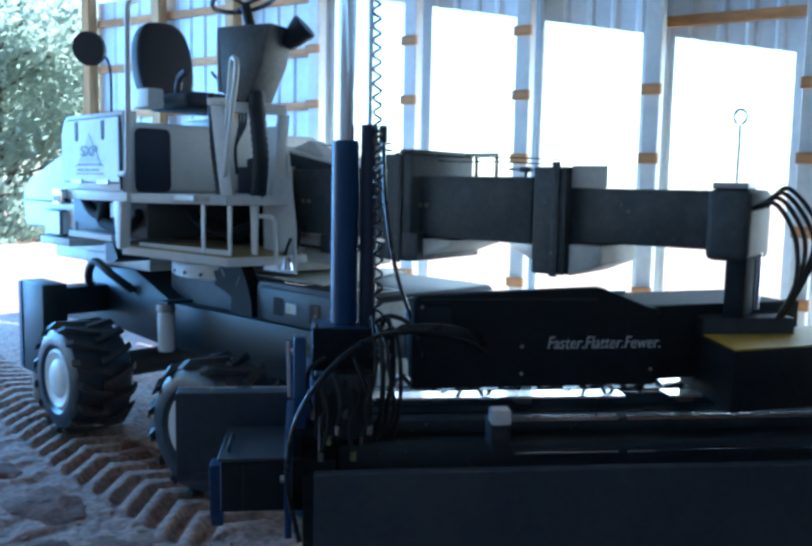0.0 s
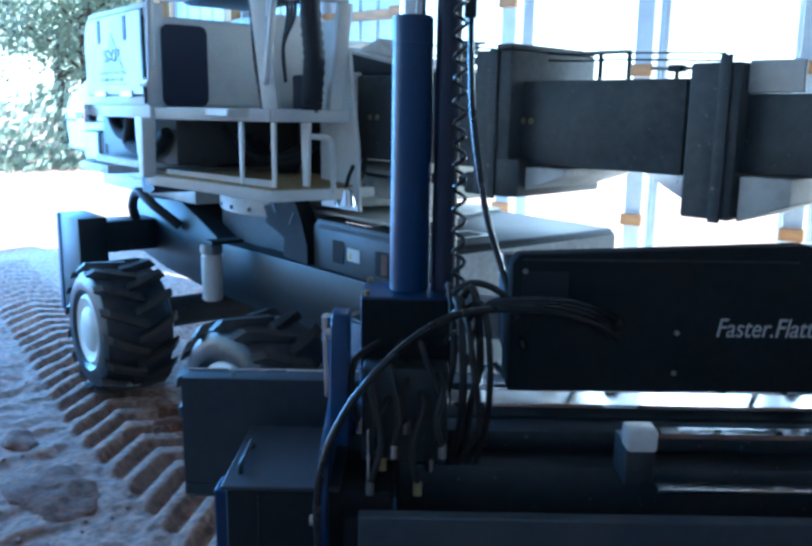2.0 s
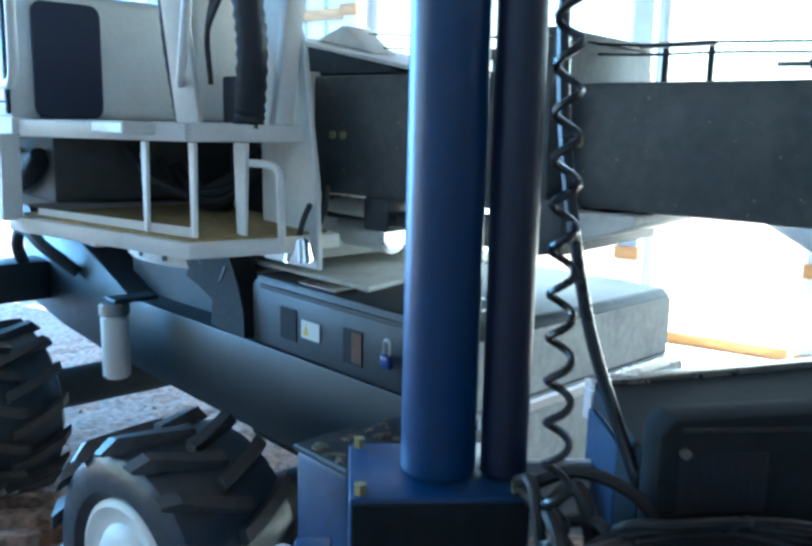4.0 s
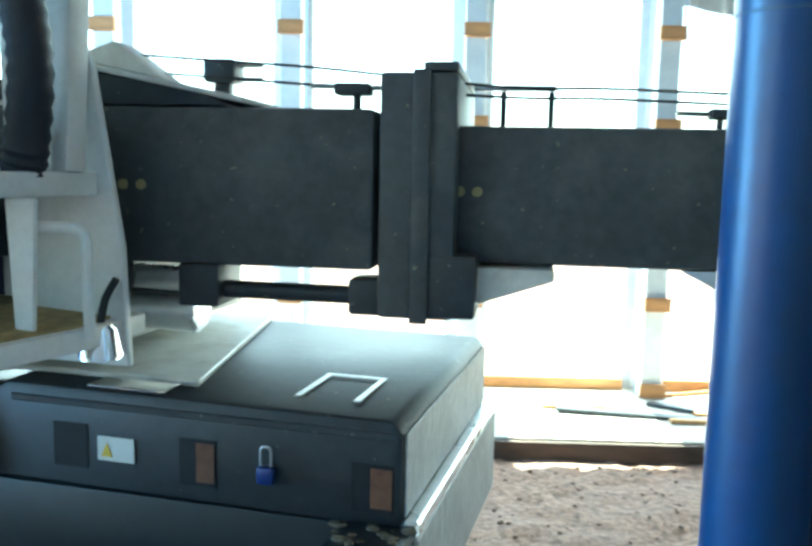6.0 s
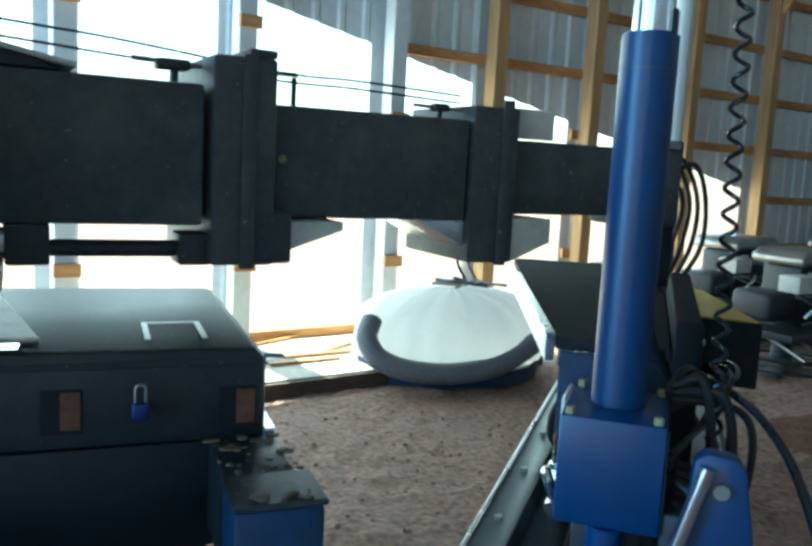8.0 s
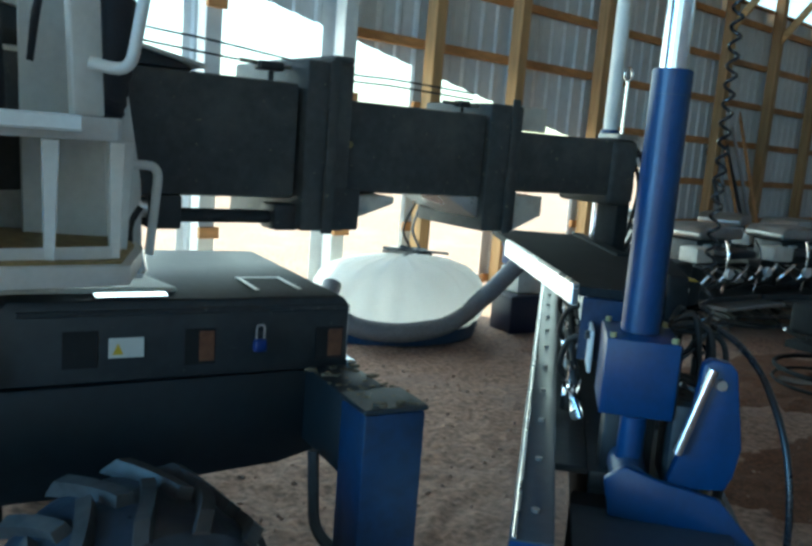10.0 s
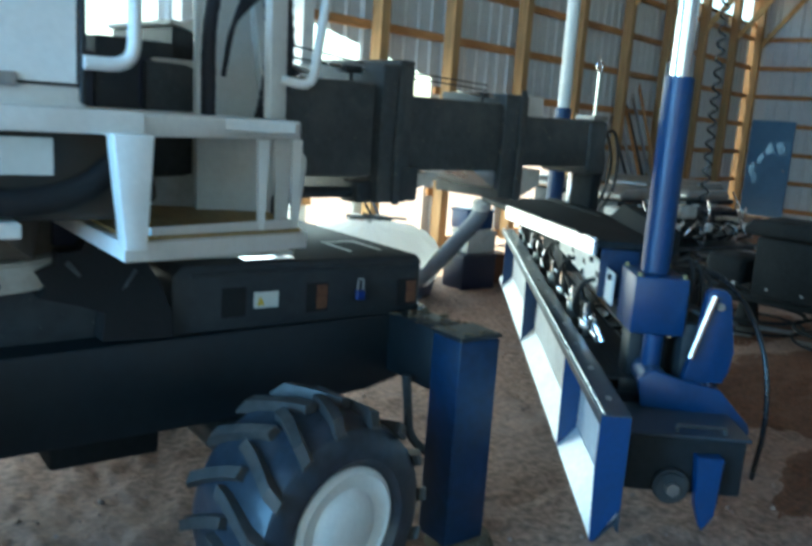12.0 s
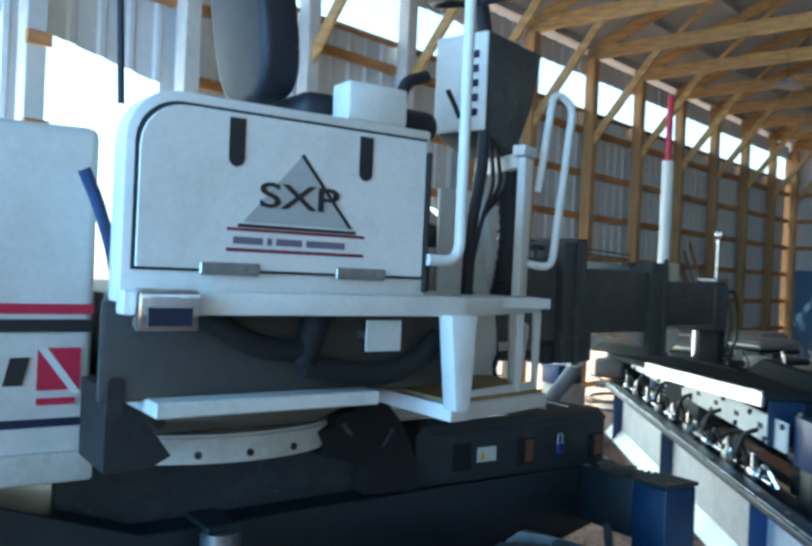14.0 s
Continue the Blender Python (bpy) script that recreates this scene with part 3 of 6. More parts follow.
for pts in ([(-3.02, 2.90), (-3.005, 2.90), (-3.005, 3.10), (-3.02, 3.10)], [(-2.88, 2.90), (-2.865, 2.90), (-2.865, 3.10), (-2.88, 3.10)], [(-3.02, 3.101), (-2.865, 3.101), (-2.865, 3.115), (-3.02, 3.115)]):
    part("lid_outline", bm_prism(pts, "z", 1.0905, 1.093), WHITE, deckbox, "worn white outline of the lid")
part("tread_plate", bm_box(-3.50, -3.30, 2.812, 2.897, 1.091, 1.097, 0.002, 1), POLISHED, deckbox, "bright worn metal plate")
part("deck_plate", bm_prism([(-4.3, 2.9), (-3.26, 2.9), (-3.46, 3.75), (-4.3, 3.75)], "z", 1.088, 1.104, 0.004, 1), CREAM, M, "worn pale deck plate")
part("front_rail", bm_box(-2.736, -2.70, 2.80, 3.8, 0.84, 0.875, 0.006, 1), ALU, M, "bright worn edge rail")
# front and end plates are paler than the deck box
part("front_plate", bm_box(-2.736, -2.70, 2.80, 3.8, 0.58, 0.84, 0.006, 1), PALESTEEL, M, "mottled pale front plate")
part("end_plate", bm_box(-2.7365, -2.731, 2.815, 3.74, 0.877, 1.058, 0.002, 1), PALESTEEL, deckbox, "mottled pale end plate")

padlock = thing("padlock", (-3.035, 2.79, 0.90), "blue padlock with steel shackle hanging on the deck box", "padlock")
part("body", bm_box(-3.056, -3.014, 2.770, 2.792, 0.925, 0.966, 0.009, 3), LOCKBLUE, padlock)
part("shackle", bm_tube(round_path([(-3.047, 2.781, 0.96), (-3.047, 2.781, 1.008), (-3.023, 2.781, 1.008), (-3.023, 2.781, 0.96)], 0.011), 0.0036, 8), STEEL, padlock, "bright steel shackle")


def outrigger(x, sign, name="outrigger"):
    """A blue jack leg on a short arm beside the chassis."""
    o = part("outrigger_arm", bm_prism([(x - 0.09, 0.86), (x + 0.07, 0.86), (x + 0.07, 0.70), (x - 0.02, 0.62), (x - 0.09, 0.62)], "y", 2.53, 2.82, 0.01), DARKBLUE, M, "near-black outrigger arm")
    part("jack_leg", bm_box(x - 0.095, x + 0.095, 2.365, 2.529, 0.06, 0.85, 0.012), JACKBLUE, o, "scuffed blue square jack leg")
    part("foot", bm_cyl((x + 0.05, 2.445, 0.0), (x + 0.05, 2.445, 0.06), 0.14, 0.11, 24, 0.008), MUD, o, "muddy jack foot")
    part("cap", bm_box(x - 0.10, x + 0.10, 2.36, 2.534, 0.851, 0.866, 0.004, 1), BOXPAINT, o, "worn muddy cap")
    lumps = bmesh.new()
    r_ = random.Random(3)
    for k in range(70):
        px_, py_ = x + r_.uniform(-0.09, 0.09), r_.uniform(2.37, 2.8)
        s_ = 0.004 + 0.013 * r_.random() ** 2
        bmesh.ops.create_icosphere(lumps, subdivisions=1, radius=s_, matrix=Matrix.Translation((px_, py_, (0.868 if py_ < 2.43 else 0.86) + 0.1 * s_)) @ Matrix.Diagonal((r_.uniform(0.8, 1.8), 1, 0.5, 1)))
    tagged(part("dried_mud", lumps, MUD, o), "lumps of dried mud", kind="stuff")
    part("step_bar", bm_tube(round_path([(x - 0.13, 2.62, 0.66), (x - 0.13, 2.58, 0.42), (x - 0.02, 2.48, 0.33)], 0.06), 0.018, 8), CHASSIS, o)
    return o


outrigger(-2.78, 1)
rear = part("rear_outrigger", bm_box(-6.05, -5.62, 2.28, 2.46, 0.24, 0.905, 0.01), DARKBLUE, M, "near-black blue rear outrigger plate")
# lighter paint here stands for light catching the plate's edge
part("edge_strip", bm_box(-6.055, -6.0, 2.272, 2.2795, 0.26, 0.90, 0.003, 1), DUSTBLUE, rear, "lighter blue strip painting in the lit edge")
part("rear_foot", bm_cyl((-5.95, 2.37, 0.02), (-5.95, 2.37, 0.24), 0.05, 0.05, 14), STEEL, rear, "worn steel foot")
part("rear_arm", bm_box(-5.95, -5.72, 2.461, 2.82, 0.66, 0.86, 0.01), DARKBLUE, rear)
part("steering_block", bm_box(-4.1, -3.72, 3.0, 3.6, 0.36, 0.525, 0.02), MATTBLACK, M, "black block under the chassis")


def wheel(x, y, sign, steer=0):
    """A field tyre with chevron lugs and a white dished hub, its face towards sign along y."""
    R, W, K = 0.43, 0.39, 0.865
    m = Matrix.Translation((x, y + sign * W / 2, R * K)) @ pose(0, 0, 0, 0, 0, steer) @ Matrix.Diagonal((K, sign, K, 1)) @ Matrix.Translation((0, -W / 2, 0))
    w = part("wheel", bm_lathe([(0.225, 0.03), (0.26, 0.0), (0.33, 0.0), (0.368, 0.02), (0.386, 0.06), (0.392, W / 2), (0.386, W - 0.06), (0.368, W - 0.02), (0.33, W), (0.26, W), (0.225, W - 0.03)], 40), TYRE, M, "dusty black field tyre, tinted with painted-in sky blue", m)
    lugs = []
    n = 15
    for k in range(n * 2):
        a0 = math.tau * k / (n * 2)
        half = k % 2
        rows = []
        for j in range(7):
            f = j / 6
            yy = (0.225 - 0.235 * f) if half else (W - 0.225 + 0.235 * f)
            a = a0 + 0.30 * f ** 1.3
            top = R - 0.004 if f < 0.85 else R - 0.004 - (f - 0.85) * 0.28
            rows.append((a, yy, top))
        bm = bmesh.new()
        rings = []
        for a, yy, top in rows:
            wd = 0.072
            pts = [(0.375, -wd), (top, -wd * 0.7), (top, wd * 0.7), (0.375, wd)]
            rings.append([bm.verts.new((r * math.cos(a + b), yy, r * math.sin(a + b))) for r, b in pts])
        for p, q in zip(rings, rings[1:]):
            for i in range(4):
                bm.faces.new((p[i], p[(i + 1) % 4], q[(i + 1) % 4], q[i]))
        bm.faces.new(rings[0])
        bm.faces.new(rings[-1])
        bmesh.ops.recalc_face_normals(bm, faces=bm.faces[:])
        lugs.append(bm)
    part("tread", merge(*lugs), TREAD, w, "chevron tread lugs", m)
    part("hub", bm_lathe([(0.0, -0.008), (0.05, -0.007), (0.10, 0.0), (0.13, 0.01), (0.145, 0.024), (0.185, 0.02), (0.205, 0.008), (0.218, 0.012), (0.228, 0.02), (0.228, 0.2), (0.0, 0.2)], 48), WHITE, w, "white dished hub", m)
    return w


wheel(-3.465, 2.165, 1, 10)
wheel(-4.99, 2.10, 1)
wheel(-3.46, 4.5, -1, 10)
wheel(-5.01, 4.55, -1)
part("axle", bm_cyl((-3.46, 2.5, 0.40), (-3.46, 4.2, 0.40), 0.09, n=16), CHASSIS, M)
part("axle", bm_cyl((-5.01, 2.45, 0.40), (-5.01, 4.2, 0.40), 0.09, n=16), CHASSIS, M)
filt = part("oil_filter", bm_cyl((-4.565, 2.66, 0.55), (-4.565, 2.66, 0.81), 0.055, n=20, bevel=0.01), WHITE, M, "white canister filter")
part("filter_cap", bm_cyl((-4.565, 2.66, 0.81), (-4.565, 2.66, 0.86), 0.06, n=20, bevel=0.006), STEEL, filt)
part("bracket", bm_box(-4.615, -4.515, 2.64, 2.83, 0.862, 0.88, 0.004, 1), DARKBLUE, filt)
part("hose", bm_tube(smooth_path([(-5.78, 2.72, 0.80), (-5.72, 2.66, 0.95), (-5.55, 2.64, 1.06), (-5.38, 2.68, 0.98), (-5.3, 2.8, 0.86)]), 0.03, 10), BLACK, M, "thick black hydraulic hose")

# slewing ring
BELLY0 = material("dusty_brown_drum_paint", (0.22, 0.19, 0.15), 0.7, grain=30, vary=0.12, stain=5, stains=0.4, second=(0.12, 0.10, 0.08), bump=0.1)
for k in range(24):
    a = math.tau * k / 24
    part("ring_bolt", bm_cyl((-4.45 + 0.615 * math.cos(a), 3.35 + 0.615 * math.sin(a), 1.07), (-4.45 + 0.626 * math.cos(a), 3.35 + 0.626 * math.sin(a), 1.07), 0.012, n=8), BLACK, M, "dark bolt hole")
part("slewing_ring", bm_cyl((-4.45, 3.35, 1.04), (-4.45, 3.35, 1.13), 0.62, n=64, bevel=0.01), CREAM, M, "worn cream slewing ring")
part("ring_drum", bm_cyl((-4.45, 3.35, 1.12), (-4.45, 3.35, 1.324), 0.55, n=48), BELLY0, M)
part("under_pan", bm_hull([(-4.86, 2.26, 1.297), (-4.37, 2.26, 1.297), (-4.72, 2.80, 1.135), (-4.18, 2.80, 1.135), (-4.72, 3.3, 1.135), (-4.18, 3.3, 1.135), (-4.9, 3.0, 1.297), (-4.1, 3.0, 1.297)], 0.006), BELLY0, M, "dusty sloping pan under the turret")
# black filler plate puts the shade under the rear into colour
part("pan_shade", bm_prism([(-4.97, 1.33), (-4.93, 1.335), (-4.80, 1.15), (-4.86, 1.12), (-4.97, 1.12)], "y", 2.45, 2.70), BLACK, M, "black plate painting in shade under the turret's rear")
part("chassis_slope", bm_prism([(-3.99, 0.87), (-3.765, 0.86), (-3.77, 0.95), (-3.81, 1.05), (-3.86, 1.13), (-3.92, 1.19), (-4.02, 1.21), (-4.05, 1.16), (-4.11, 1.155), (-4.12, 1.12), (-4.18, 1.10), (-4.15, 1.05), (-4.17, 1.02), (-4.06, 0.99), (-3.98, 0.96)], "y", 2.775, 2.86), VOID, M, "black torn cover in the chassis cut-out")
for pts in ([(-4.10, 1.12), (-4.085, 1.13), (-4.05, 1.085), (-4.06, 1.08)], [(-3.93, 1.03), (-3.915, 1.04), (-3.88, 1.09), (-3.89, 1.095)]):
    part("torn_edge", bm_prism(pts, "y", 2.771, 2.7755), GREY, M, "pale torn edge")

# turret body and hatch
BELLY = material("dusty_brown_grey_paint", (0.042, 0.040, 0.037), 0.6, grain=30, vary=0.12, stain=3, stains=0.5, second=(0.085, 0.070, 0.054), bump=0.1)
part("turret_belly", bm_prism([(-5.04, 2.27), (-4.9, 2.78), (-4.9, 4.1), (-4.05, 4.1), (-4.05, 2.27)], "z", 1.325, 1.56, 0.015), BELLY, M, "dusty grey turret belly")
part("belly_plate", bm_box(-4.93, -4.33, 2.19, 2.6, 1.298, 1.334, 0.004, 1), CREAM, M)
hood_pts = [(-6.55, 1.25), (-6.62, 1.5), (-6.5, 1.75), (-6.25, 1.92), (-5.9, 2.0), (-4.93, 2.02), (-4.93, 1.03), (-6.3, 1.03)]
hood = part("engine_hood", bm_prism(hood_pts, "y", 2.75, 4.2, 0.03, 3), WHITE, M, "white rounded engine hood with red and black stripes")
part("stripe", bm_box(-6.3, -4.935, 2.744, 2.7485, 1.498, 1.525), RED, hood, "red stripe")
part("stripe", bm_box(-6.3, -4.935, 2.744, 2.7485, 1.448, 1.483), DECALBLACK, hood, "black stripe")
part("stripe", bm_box(-6.3, -4.935, 2.744, 2.7485, 1.19, 1.212), NAVY, hood, "navy stripe")
part("emblem", bm_prism([(-5.075, 1.29), (-4.965, 1.29), (-4.965, 1.405), (-5.075, 1.405)], "y", 2.743, 2.7485), RED, hood, "red emblem block")
part("emblem_slash", bm_prism([(-4.985, 1.28), (-4.96, 1.28), (-5.055, 1.41), (-5.08, 1.41)], "y", 2.741, 2.7428), WHITE, hood)
part("emblem_bar", bm_box(-5.075, -4.975, 2.743, 2.7485, 1.25, 1.268), RED, hood)
for k in range(3):
    part("emblem_letter", bm_prism([(-5.31 + k * 0.075, 1.305), (-5.262 + k * 0.075, 1.305), (-5.245 + k * 0.075, 1.38), (-5.293 + k * 0.075, 1.38)], "y", 2.743, 2.7485), DECALBLACK, hood)
part("bumper", bm_box(-6.5, -4.92, 2.735, 4.215, 1.033, 1.12, 0.012), CREAM, hood)
part("strap", bm_tube(smooth_path([(-5.045, 2.45, 1.87), (-5.015, 2.45, 1.805), (-4.992, 2.45, 1.74), (-4.97, 2.45, 1.67), (-4.952, 2.45, 1.585)]), 0.016, 10), BLUE, M, "blue curved bar")

part("rear_cabinet", bm_box(-4.72, -4.186, 2.291, 2.82, 1.586, 1.99, 0.03, 3), WHITE, M, "white cabinet behind the hatch")
panel = [(2.38 + sy * 0.075 + 0.036 * math.cos(a), 1.772 + sz * 0.147 + 0.036 * math.sin(a)) for sy, sz, a0 in ((1, 1, 0), (-1, 1, 0.5), (-1, -1, 1.0), (1, -1, 1.5)) for a in np.linspace(a0 * math.pi, (a0 + 0.5) * math.pi, 5)]
part("dark_panel", bm_prism(panel, "x", -4.185, -4.172, 0.003, 1), NAVY, M, "dark navy side panel")
# hatch: rounded upper rear corner
corner = [(-5.02 + 0.12 - 0.12 * math.cos(a), 2.045 - 0.12 + 0.12 * math.sin(a)) for a in np.linspace(0, math.pi / 2, 7)]
body_pts = [(-5.02, 1.56)] + corner + [(-4.19, 2.045), (-4.19, 1.56)]
side = part("side_cabinet", bm_prism(body_pts, "y", 2.20, 2.29, 0.008), WHITE, M, "white side cabinet with a hinged hatch")
corner2 = [(-4.99 + 0.1 - 0.1 * math.cos(a), 2.012 - 0.1 + 0.1 * math.sin(a)) for a in np.linspace(0, math.pi / 2, 7)]
part("hatch_seal", bm_prism([(-4.998, 1.635)] + [(x - 0.008, z + 0.008) for x, z in corner2] + [(-4.207, 2.02), (-4.207, 1.635)], "y", 2.195, 2.1995), BLACK, side, "black rubber seal")
hatch = part("hatch_door", bm_prism([(-4.99, 1.642)] + corner2 + [(-4.213, 2.012), (-4.213, 1.642)], "y", 2.186, 2.1945, 0.002, 1), WHITE, side, "white hatch door")
part("edge_seal", bm_box(-4.2065, -4.192, 2.186, 2.1985, 1.60, 1.985, 0.003, 1), BLACK, side, "black edge seal")
for x in (-4.765, -4.408):
    part("finger_slot", bm_prism([(x - 0.02, 2.0), (x + 0.02, 2.0)] + [(x + 0.02 * math.cos(a), 1.905 - 0.02 * math.sin(a)) for a in np.linspace(0, math.pi, 7)], "y", 2.1835, 2.1858), BLACK, hatch, "dark finger slot")
for x in (-4.77, -4.41):
    part("hinge", bm_box(x - 0.075, x + 0.075, 2.178, 2.188, 1.628, 1.658, 0.003, 1), STEEL, hatch, "steel hinge")
tri = [(-4.742, 1.757), (-4.447, 1.757), (-4.592, 1.93)]
part("decal_triangle", bm_prism(tri, "y", 2.1845, 2.1858), DECALGREY, hatch, "grey triangle decal")
part("triangle_edge", bm_prism([(-4.452, 1.757), (-4.440, 1.757), (-4.588, 1.934), (-4.597, 1.93)], "y", 2.1838, 2.1844), DECALBLACK, hatch)
lettering("SXP", 0.085, DECALBLACK, pose(-4.595, 2.1835, 1.822, 90, 0, 0), hatch, squeeze=1.55, align='CENTER', bold=0.001)
part("decal_line", bm_box(-4.782, -4.405, 2.1838, 2.1858, 1.735, 1.742), MAROON, hatch)
part("decal_line", bm_box(-4.755, -4.43, 2.1838, 2.1858, 1.744, 1.752), DECALBLACK, hatch)
part("decal_line", bm_box(-4.782, -4.405, 2.1838, 2.1858, 1.686, 1.694), MAROON, hatch)
x = -4.765
for w_ in (0.075, 0.012, 0.07, 0.11):
    part("small_writing", bm_box(x, x + w_, 2.1838, 2.1858, 1.704, 1.721), DECALTEXT, hatch)
    x += w_ + 0.012
part("rail_beam", bm_box(-5.02, -4.07, 2.16, 2.22, 1.535, 1.59, 0.006), WHITE, M, "white side rail")
bl = part("belly_label", bm_box(-4.371, -4.259, 2.205, 2.212, 1.438, 1.522, 0.002, 1), STICKER, M, "pale label plate")
part("label_bracket", bm_box(-4.36, -4.34, 2.213, 2.272, 1.47, 1.49, 0.002, 1), STEEL, bl)
bh = part("belly_hose", bm_tube(smooth_path([(-4.82, 2.25, 1.55), (-4.74, 2.24, 1.49), (-4.66, 2.235, 1.455), (-4.58, 2.235, 1.443), (-4.53, 2.235, 1.45)]), 0.03, 12), VOID, M, "sagging black hose")
part("coupling", bm_cyl((-4.50, 2.24, 1.535), (-4.545, 2.235, 1.40), 0.038, n=14, bevel=0.008), VOID, bh, "black hose coupling")
part("lower_hose", bm_tube(smooth_path([(-4.54, 2.235, 1.405), (-4.44, 2.235, 1.385), (-4.32, 2.23, 1.375), (-4.2, 2.235, 1.40), (-4.1, 2.25, 1.47)]), 0.033, 12), VOID, bh, "sagging black hose")
clamp_ = part("light_clamp", bm_box(-5.0, -4.86, 2.12, 2.19, 1.50, 1.595, 0.012), CHROME, M, "bright metal latch box")
part("latch_recess", bm_box(-4.98, -4.88, 2.117, 2.12, 1.515, 1.555, 0.001, 1), NAVY, clamp_, "dark recess")
fender = part("rear_fender", bm_prism([(-6.60, 1.28), (-6.66, 1.50), (-6.62, 1.58), (-6.5, 1.66), (-6.2, 1.745), (-5.9, 1.83), (-5.6, 1.87), (-5.55, 1.28)], "y", 2.545, 2.749, 0.025, 3), WHITE, M, "white rounded rear fender")
part("fender_seam", bm_box(-6.65, -5.6, 2.541, 2.5445, 1.478, 1.492, 0.001, 1), CHASSIS, fender, "dark seam")
part("rear_bumper", bm_box(-6.15, -5.62, 2.48, 2.74, 1.17, 1.225, 0.01), CREAM, fender, "pale rear bumper")
wl = part("work_light", bm_box(-6.07, -5.77, 2.49, 2.5445, 1.235, 1.43, 0.012), CHASSIS, M, "square rear work light")
part("lens", bm_box(-6.05, -5.79, 2.483, 2.4895, 1.25, 1.415, 0.003, 1), LENS, wl, "pale lamp lens")
part("side_lens", bm_box(-5.769, -5.763, 2.50, 2.54, 1.25, 1.415, 0.002, 1), LENS, wl, "pale lamp lens")
part("belly_slot", bm_prism([(-5.0 + 0.018 * math.cos(a), 1.34 + 0.018 * math.sin(a) + (0.03 if math.sin(a) > 0 else -0.03)) for a in np.linspace(0.05, math.tau - 0.05, 16)], "y", 2.2655, 2.27), BLACK, M, "dark slot in the belly plate")

# operator platform
DECK = [(-4.12, 2.15, 1.287), (-4.05, 2.17, 1.284), (-3.478, 2.428, 1.25), (-3.40, 2.69, 1.254), (-3.40, 2.90, 1.256), (-4.12, 2.90, 1.287)]
plat = part("platform_deck", bm_hull([(x, y, z - d) for x, y, z in DECK for d in (0.0, 0.045)], 0.003), WHITE, M, "white platform edge")
part("deck_board", bm_hull([(-3.76 + (x + 3.76) * 0.93, 2.55 + (y - 2.55) * 0.91, z + d) for x, y, z in DECK for d in (0.001, 0.009)]), PLYDECK, plat, "worn yellowed deck board")
part("front_post", bm_prism([(-4.155, 1.54), (-4.06, 1.54), (-4.075, 1.275), (-4.125, 1.275)], "y", 2.12, 2.18, 0.005), WHITE, M, "white support post")
for a, b in (((-4.08, 2.19), (-3.515, 2.455)), ((-3.515, 2.455), (-3.46, 2.80))):
    d = Vector((b[0] - a[0], b[1] - a[1], 0))
    m = Matrix.Translation((a[0], a[1], 0)) @ pose(0, 0, 0, 0, 0, math.degrees(math.atan2(d.y, d.x)))
    part("platform_rail", bm_box(0, d.length, -0.015, 0.025, 1.532, 1.583, 0.005), WHITE, M, "white platform rail", m)
    if b[1] < 2.5:
        part("toe_bar", bm_hull([(u, y, z + dz) for u, z in ((0.05, 1.285), (d.length, 1.262)) for y in (0.0, 0.012) for dz in (0.0, 0.028)]), WHITE, M, "white toe bar", m)
for x, y, w in ((-3.655, 2.39, 1), (-3.508, 2.462, 1), (-3.48, 2.60, 2)):
    part("rail_post", bm_prism([(x - 0.018 * w, 1.53), (x + 0.018 * w, 1.53), (x + 0.011 * w, 1.262), (x - 0.011 * w, 1.262)], "y", y - 0.006, y + 0.006, 0.002, 1), WHITE, M)
part("grab_hoop", bm_tube(round_path([(-3.478, 2.605, 1.474), (-3.372, 2.655, 1.472), (-3.388, 2.678, 1.238)], 0.04), 0.012, 10), WHITE, M, "white tube hoop")
part("side_bracket", bm_prism([(-3.68, 1.15), (-3.378, 1.15), (-3.39, 1.42), (-3.455, 1.81), (-3.52, 1.97), (-3.70, 1.97)], "y", 2.801, 2.82, 0.004, 1), WHITE, M, "tapered white side plate")
part("turret_wall", bm_box(-4.1, -3.8, 2.9, 3.7, 1.15, 1.75, 0.01), NAVY, M, "dark navy turret wall")
part("turret_block", bm_box(-3.8, -3.55, 2.9, 3.7, 1.15, 1.75, 0.01), CREAM, M)
for k in range(5):
    part("platform_hose", bm_tube(smooth_path([(-4.04, 2.5 + 0.06 * k, 1.5 - 0.02 * k), (-3.95, 2.55 + 0.06 * k, 1.40 - 0.03 * k), (-3.86, 2.72 + 0.02 * k, 1.33 + 0.03 * (k % 3)), (-3.82, 2.88, 1.42 + 0.02 * k)]), 0.016, 8), BLACK, M, "black hose under the seat")
part("cylinder", bm_cyl((-3.7, 3.05, 1.26), (-3.36, 3.1, 1.245), 0.07, n=20, bevel=0.008), ALU, M, "bright hydraulic cylinder")
part("cylinder", bm_cyl((-3.6, 2.97, 1.335), (-3.3, 2.98, 1.33), 0.03, n=16), ALU, M, "bright hydraulic cylinder")
drain = part("drain_cup", bm_cyl((-3.423, 2.761, 1.176), (-3.423, 2.761, 1.251), 0.05, 0.034, 18, 0.006), CHROME, M, "bright metal cup fitting")
part("cup_stem", bm_tube(smooth_path([(-3.423, 2.761, 1.251), (-3.418, 2.776, 1.306), (-3.393, 2.781, 1.351)]), 0.009, 8), BLACK, drain, "black stem")
part("hinge_pin", bm_tube(smooth_path([(-3.42, 2.86, 1.4), (-3.40, 2.84, 1.34), (-3.44, 2.84, 1.27)]), 0.012, 8), BLACK, M)

